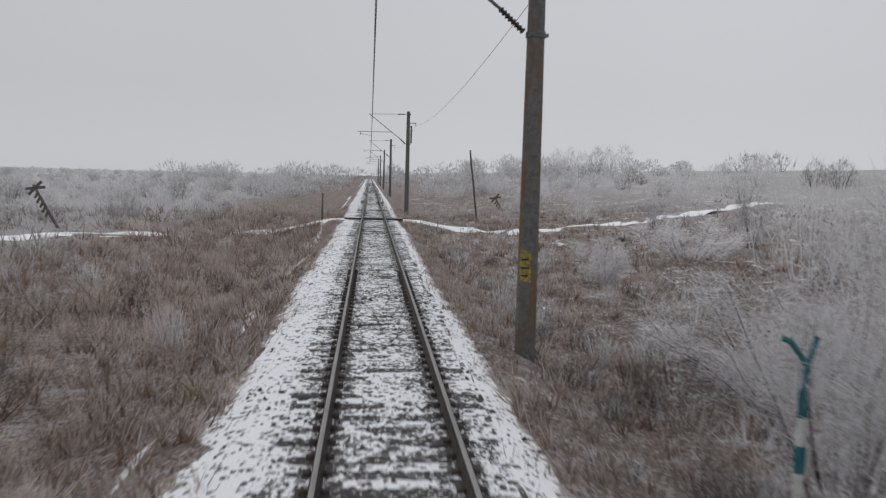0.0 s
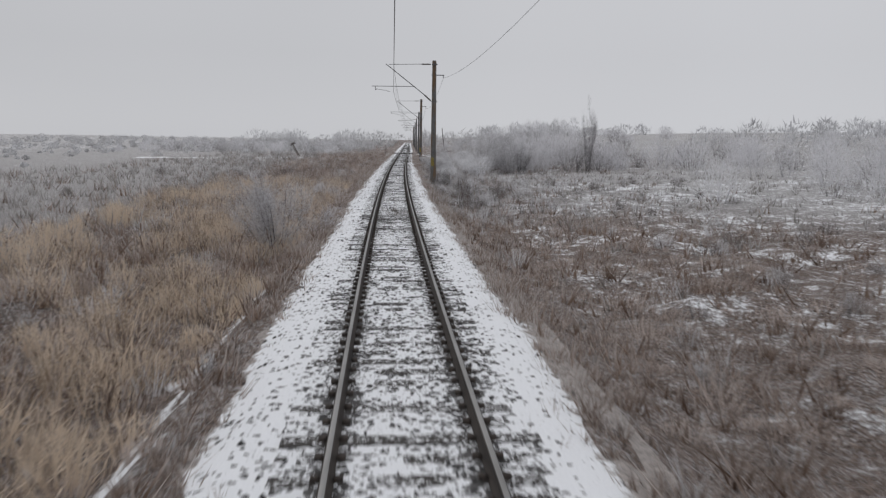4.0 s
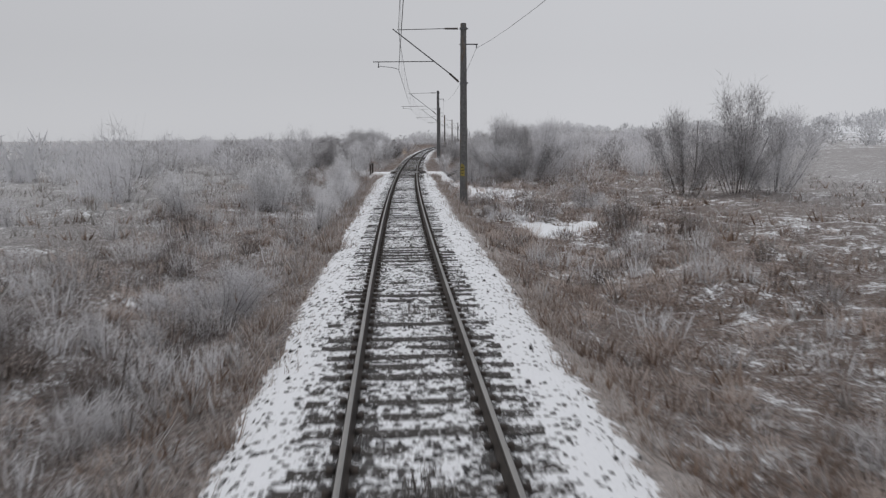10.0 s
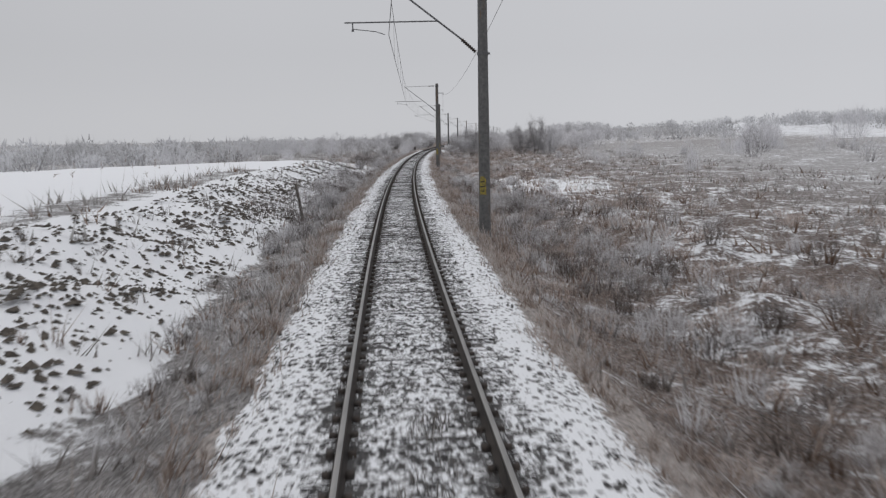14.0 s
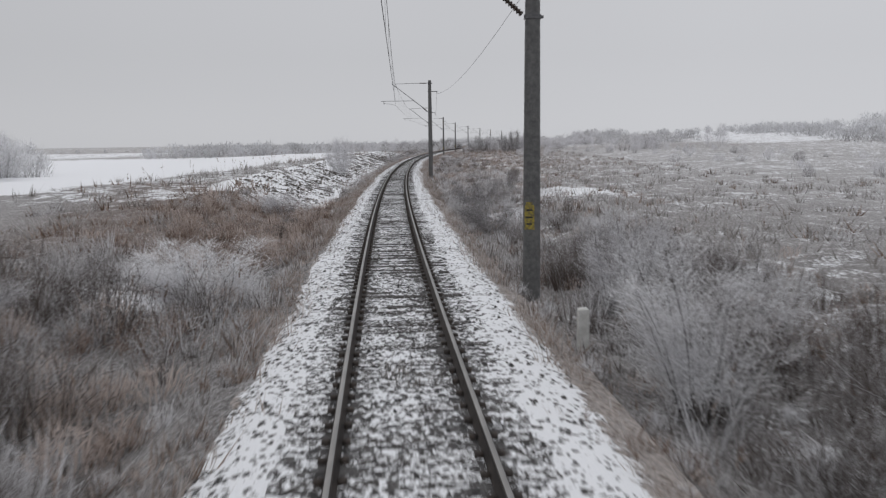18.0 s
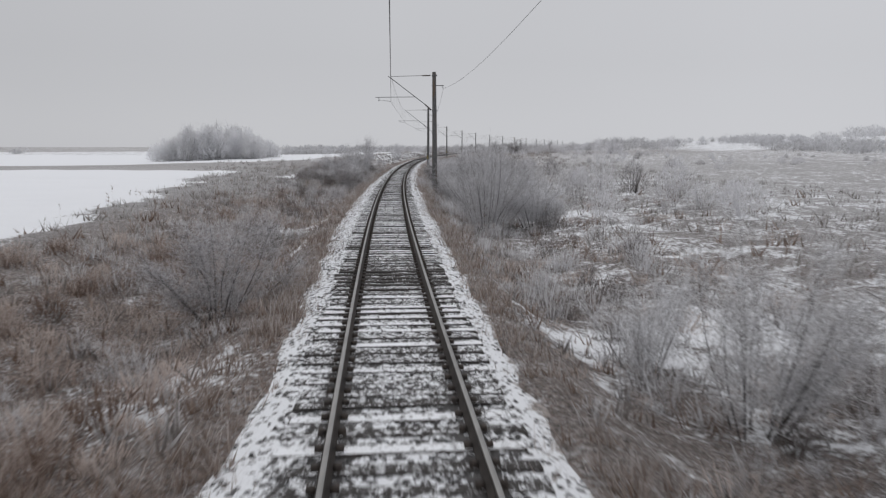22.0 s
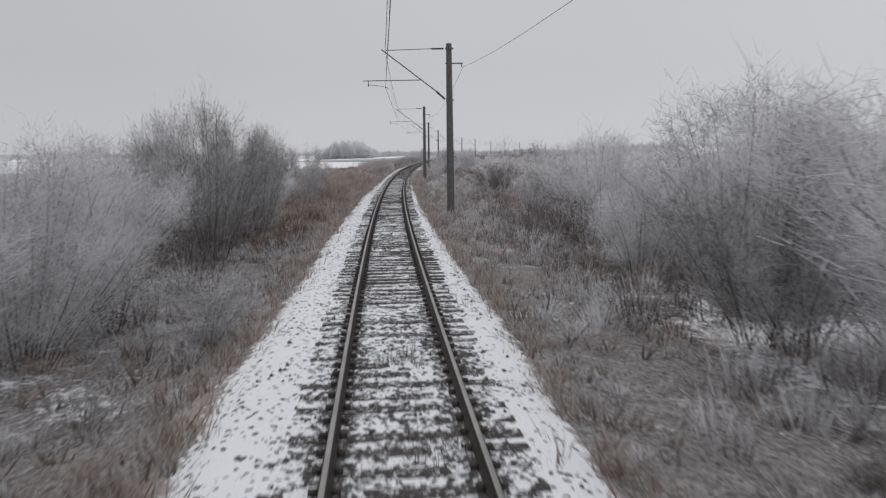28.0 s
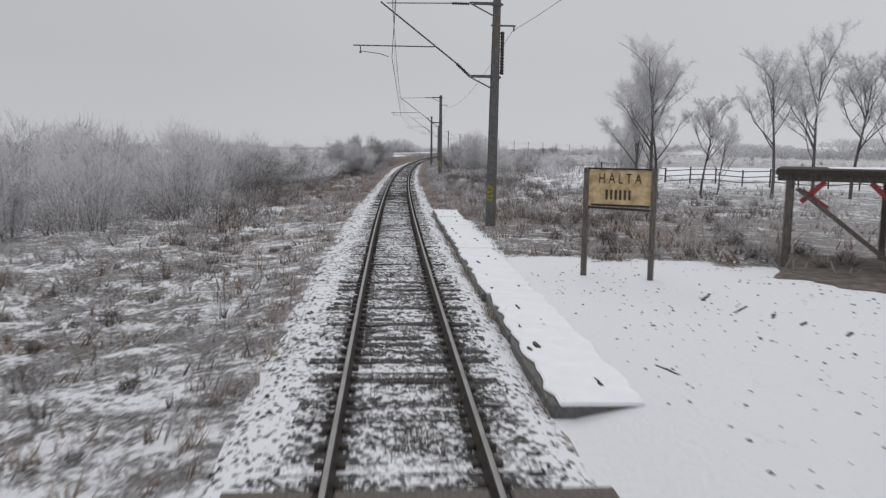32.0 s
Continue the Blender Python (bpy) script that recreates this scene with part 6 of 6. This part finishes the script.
link("board_rim", *join([bar((-0.72, -0.02, 1.63), (0.72, -0.02, 1.60), 0.05, 0.05), bar((-0.72, -0.02, 2.53), (0.72, -0.02, 2.53), 0.05, 0.04)]), M_IRON, sign, "rusty rim")


def lettering(text, size, m, mat, parent):
    cu = bpy.data.curves.new("lettering", "FONT")
    cu.body, cu.size, cu.extrude, cu.align_x, cu.resolution_u = text, size, 0.003, "CENTER", 3
    tmp = new("lettering", cu)
    me = bpy.data.meshes.new_from_object(tmp.evaluated_get(bpy.context.evaluated_depsgraph_get()))
    bpy.data.objects.remove(tmp)
    me.materials.append(mat)
    o = new("lettering", me)
    o.parent, o.matrix_basis = parent, m
    return o


lettering("H A L T A", 0.30, pose(0.0, -0.037, 2.20, 90, 0, 0) @ Matrix.Diagonal((0.78, 1.1, 1, 1)), M_IRON, board)
for k in range(6):
    x = -0.32 + k * 0.105
    link("letter_bar", *box(x, x + 0.055, -0.037, -0.031, 1.82, 2.05), M_IRON, board)
link("rust_stain", *box(-0.66, 0.70, -0.036, -0.031, 1.665, 1.715), M_IRON, board)

shelter = empty("waiting_shelter", "open wooden waiting shelter with a flat roof", "shelter", place(-806.6, 10.25, float(land(-806.6, 10.25)), -28))
for x, y in ((0, 0), (2.5, 0), (0.0, 3.2), (2.5, 3.2)):
    link("shelter_post", *box(x - 0.09, x + 0.09, y - 0.09, y + 0.09, -0.3, 2.35, 0.02), M_WOOD, shelter)
link("roof", *box(-0.35, 4.2, -0.35, 3.6, 2.46, 2.62, 0.03), M_IRON, shelter, "dark flat roof with thin snow")
link("roof_snow", *snow_pad(0.6, 3.6, 1.2, 3.4, 2.60, 44), M_SNOW, shelter, smooth=True)
link("eave_beam", *box(-0.3, 4.0, -0.08, 0.08, 2.30, 2.46, 0.01), M_WOOD, shelter)
link("brace", *bar((0.2, 0.0, 2.1), (2.45, 0.0, 0.3), 0.09, 0.11), M_WOOD, shelter)
link("red_brace", *bar((0.85, 0.1, 2.3), (0.3, 0.1, 1.75), 0.07, 0.14), M_RED, shelter, "faded red painted board")
link("red_brace", *bar((0.3, 0.13, 2.05), (0.95, 0.13, 1.6), 0.07, 0.12), M_RED, shelter, "faded red painted board")
link("red_brace", *bar((1.9, 0.1, 2.3), (2.4, 0.1, 1.8), 0.07, 0.14), M_RED, shelter, "faded red painted board")
v, f = snow_pad(-1.0, 6.5, -4.6, 3.8, 0.0, 46)
link("floor", v, f, M_DIRT, shelter, "bare trodden dirt floor", smooth=True)


def fence_run(s0, d0, s1, d1, posts, h, rails):
    root = empty("paddock_fence", "weathered wooden post and rail fence", "fence")
    top = []
    for k in range(posts):
        u = k / (posts - 1)
        s, d = s0 + (s1 - s0) * u, d0 + (d1 - d0) * u
        z = float(land(s, d))
        x, y = (float(q) for q in xy(s, d))
        link("fence_post", *tube([(x, y, z - 0.3), (x + rnd.uniform(-.04, .04), y, z + h * rnd.uniform(0.95, 1.08))], 0.08, 7), M_WOOD, root)
        top.append((x, y, z))
    for r in rails:
        for p, q in zip(top[:-1], top[1:]):
            link("fence_rail", *tube([(p[0], p[1] - 0.07, p[2] + r), (q[0], q[1] - 0.07, q[2] + r + rnd.uniform(-.04, .04))], 0.05, 6), M_WOOD, root)


fence_run(-738.5, 22.0, -744, 27.5, 5, 1.8, (1.7, 0.95))
fence_run(-744, 27.5, -757, 44.0, 9, 1.6, (1.45, 0.9, 0.4))
fence_run(-757, 44.0, -760, 70.0, 8, 1.6, (1.45, 0.9))

# tracks of the farm lane behind the halt
u = np.linspace(0, 1, 40)
ls_, ld_ = -700 - 50 * u, 40 - 24 * u + 10 * np.sin(u * 3.1)
v, f = [], []
for i in range(40):
    for q in (-1.7, -0.8, 0, 0.8, 1.7):
        s, d = ls_[i] + q * 0.7, ld_[i] + q * 0.7
        x, y = xy(s, d)
        v.append((float(x), float(y), float(land(s, d)) + (0.06 if abs(q) < 1.5 else -0.08)))
for i in range(39):
    for k in range(4):
        f.append((i * 5 + k, i * 5 + k + 1, i * 5 + 6 + k, i * 5 + 5 + k))
tagged(link("farm_lane", v, f, M_SNOW, smooth=True), "snowy farm lane behind the halt", "lane", kind="structure")


# ---------- bare trees behind the halt ----------
def make_tree(seed, h, weep):
    r = np.random.RandomState(seed)
    sv, sf = [], []

    def limb(p, d, length, rad, depth):
        pts, rads = [p], [rad]
        q, dirn = p.copy(), d.copy()
        n = 5 if depth < 3 else 3
        for i in range(n):
            dirn = dirn + r.normal(0, 0.11 if depth else 0.05, 3) + np.array([0, 0, (0.08 if depth < 2 else 0.03) - weep * 0.14 * depth])
            dirn = dirn / np.linalg.norm(dirn)
            q = q + dirn * length / n
            pts.append(q.copy())
            rads.append(rad * (1 - 0.75 * (i + 1) / n))
        v, f = tube(pts, rads, (7, 4, 3, 3)[depth], False)
        o = len(sv)
        sv.extend(tuple(w) for w in v)
        sf.extend(tuple(i + o for i in w) for w in f)
        if depth >= 1:
            ends.append((pts, dirn, (0, 30, 44, 46)[depth]))
        if depth < 3:
            for k in range((10, 6, 4)[depth]):
                u = r.uniform(0.22 if depth == 0 else 0.2, 1.0)
                i = min(int(u * n), n - 1)
                b = pts[i] + (pts[i + 1] - pts[i]) * (u * n - i)
                a = r.uniform(0, 6.283)
                side = np.array([math.cos(a), math.sin(a), r.uniform(0.0, 0.5)])
                nd = dirn * 0.55 + side * (0.72 if depth else 0.66) + np.array([0, 0, 0.3 - weep * 0.5])
                limb(b, nd / np.linalg.norm(nd), length * r.uniform(0.40, 0.58) * (1.2 - 0.5 * u), rad * 0.45 * (1.1 - 0.4 * u), depth + 1)

    ends = []
    limb(np.zeros(3), np.array([r.uniform(-.08, .08), r.uniform(-.08, .08), 1.0]), h * 0.86, 0.009 * h + 0.03, 0)
    base, tip = [], []
    for pts, dirn, count in ends:
        for k in range(count):
            i = r.randint(0, len(pts) - 1)
            b = pts[i] + (pts[i + 1] - pts[i]) * r.uniform()
            t = dirn * 0.35 + r.normal(0, 0.8, 3) + np.array([0, 0, 0.1 - weep * 1.3])
            base.append(b)
            tip.append(b + t / np.linalg.norm(t) * r.uniform(0.025, 0.065) * h * (1 + weep))
    return (sv, sf), slivers(np.array(base), np.array(tip), np.full(len(base), 0.0012 * h), r)


def tree_thing(name, label, seed, h, weep):
    (sv, sf), (v, f) = make_tree(seed, h, weep)
    root = empty(name, label, "tree", None, "bare trees behind the halt")
    link("trunk", sv, sf, M_BARK_FROST, root)
    rime(link("crown", v, f, M_HOAR, root, "fine frosted twigs"), (3, len(f)))
    return root


TREES = [tree_thing("bare_tree", "tall bare tree white with hoarfrost", 5, 10.0, 0.0), tree_thing("bare_tree", "tall bare tree white with hoarfrost", 8, 10.0, 0.05), tree_thing("weeping_tree", "bare weeping tree hung with frosted twigs", 9, 8.0, 0.55)]
TREE_SPOTS = ((0, -772, 17.4, 8.8), (1, -770.5, 18.6, 7.8), (1, -771.5, 16.5, 7.2), (2, -757, 21.5, 6.4), (2, -760, 18.5, 4.6), (0, -768, 22.6, 6.0), (1, -766, 24.6, 4.6), (0, -769, 27.6, 8.6), (1, -770, 30.2, 9.2), (0, -770, 33.0, 8.6), (1, -771, 35.2, 8.0),
              (0, -772, 39, 9.2), (1, -774, 43, 9.5), (0, -788, 30, 10.5), (1, -760, 50, 8))
first = set()
for k, s, d, h in TREE_SPOTS:
    src = TREES[k]
    b = (8.6, 8.6, 7.4)[k]
    x, y = xy(s, d)
    m = pose(float(x), float(y), float(land(s, d)) - 0.1, 0, 0, rr.uniform(0, 360)) @ Matrix.Diagonal((h / b * 1.15, h / b * 1.15, h / b, 1))
    if k in first:
        o = copy_thing(src, m)
        o.matrix_basis = m
    else:
        first.add(k)
        src.matrix_basis = m
for s, d, h, w in ((-760.5, 19.6, 5.6, 4.4), (-758, 21.0, 4.6, 3.6)):
    plant(TALL, s, d, h, w, 4.0, 4.2, rr)
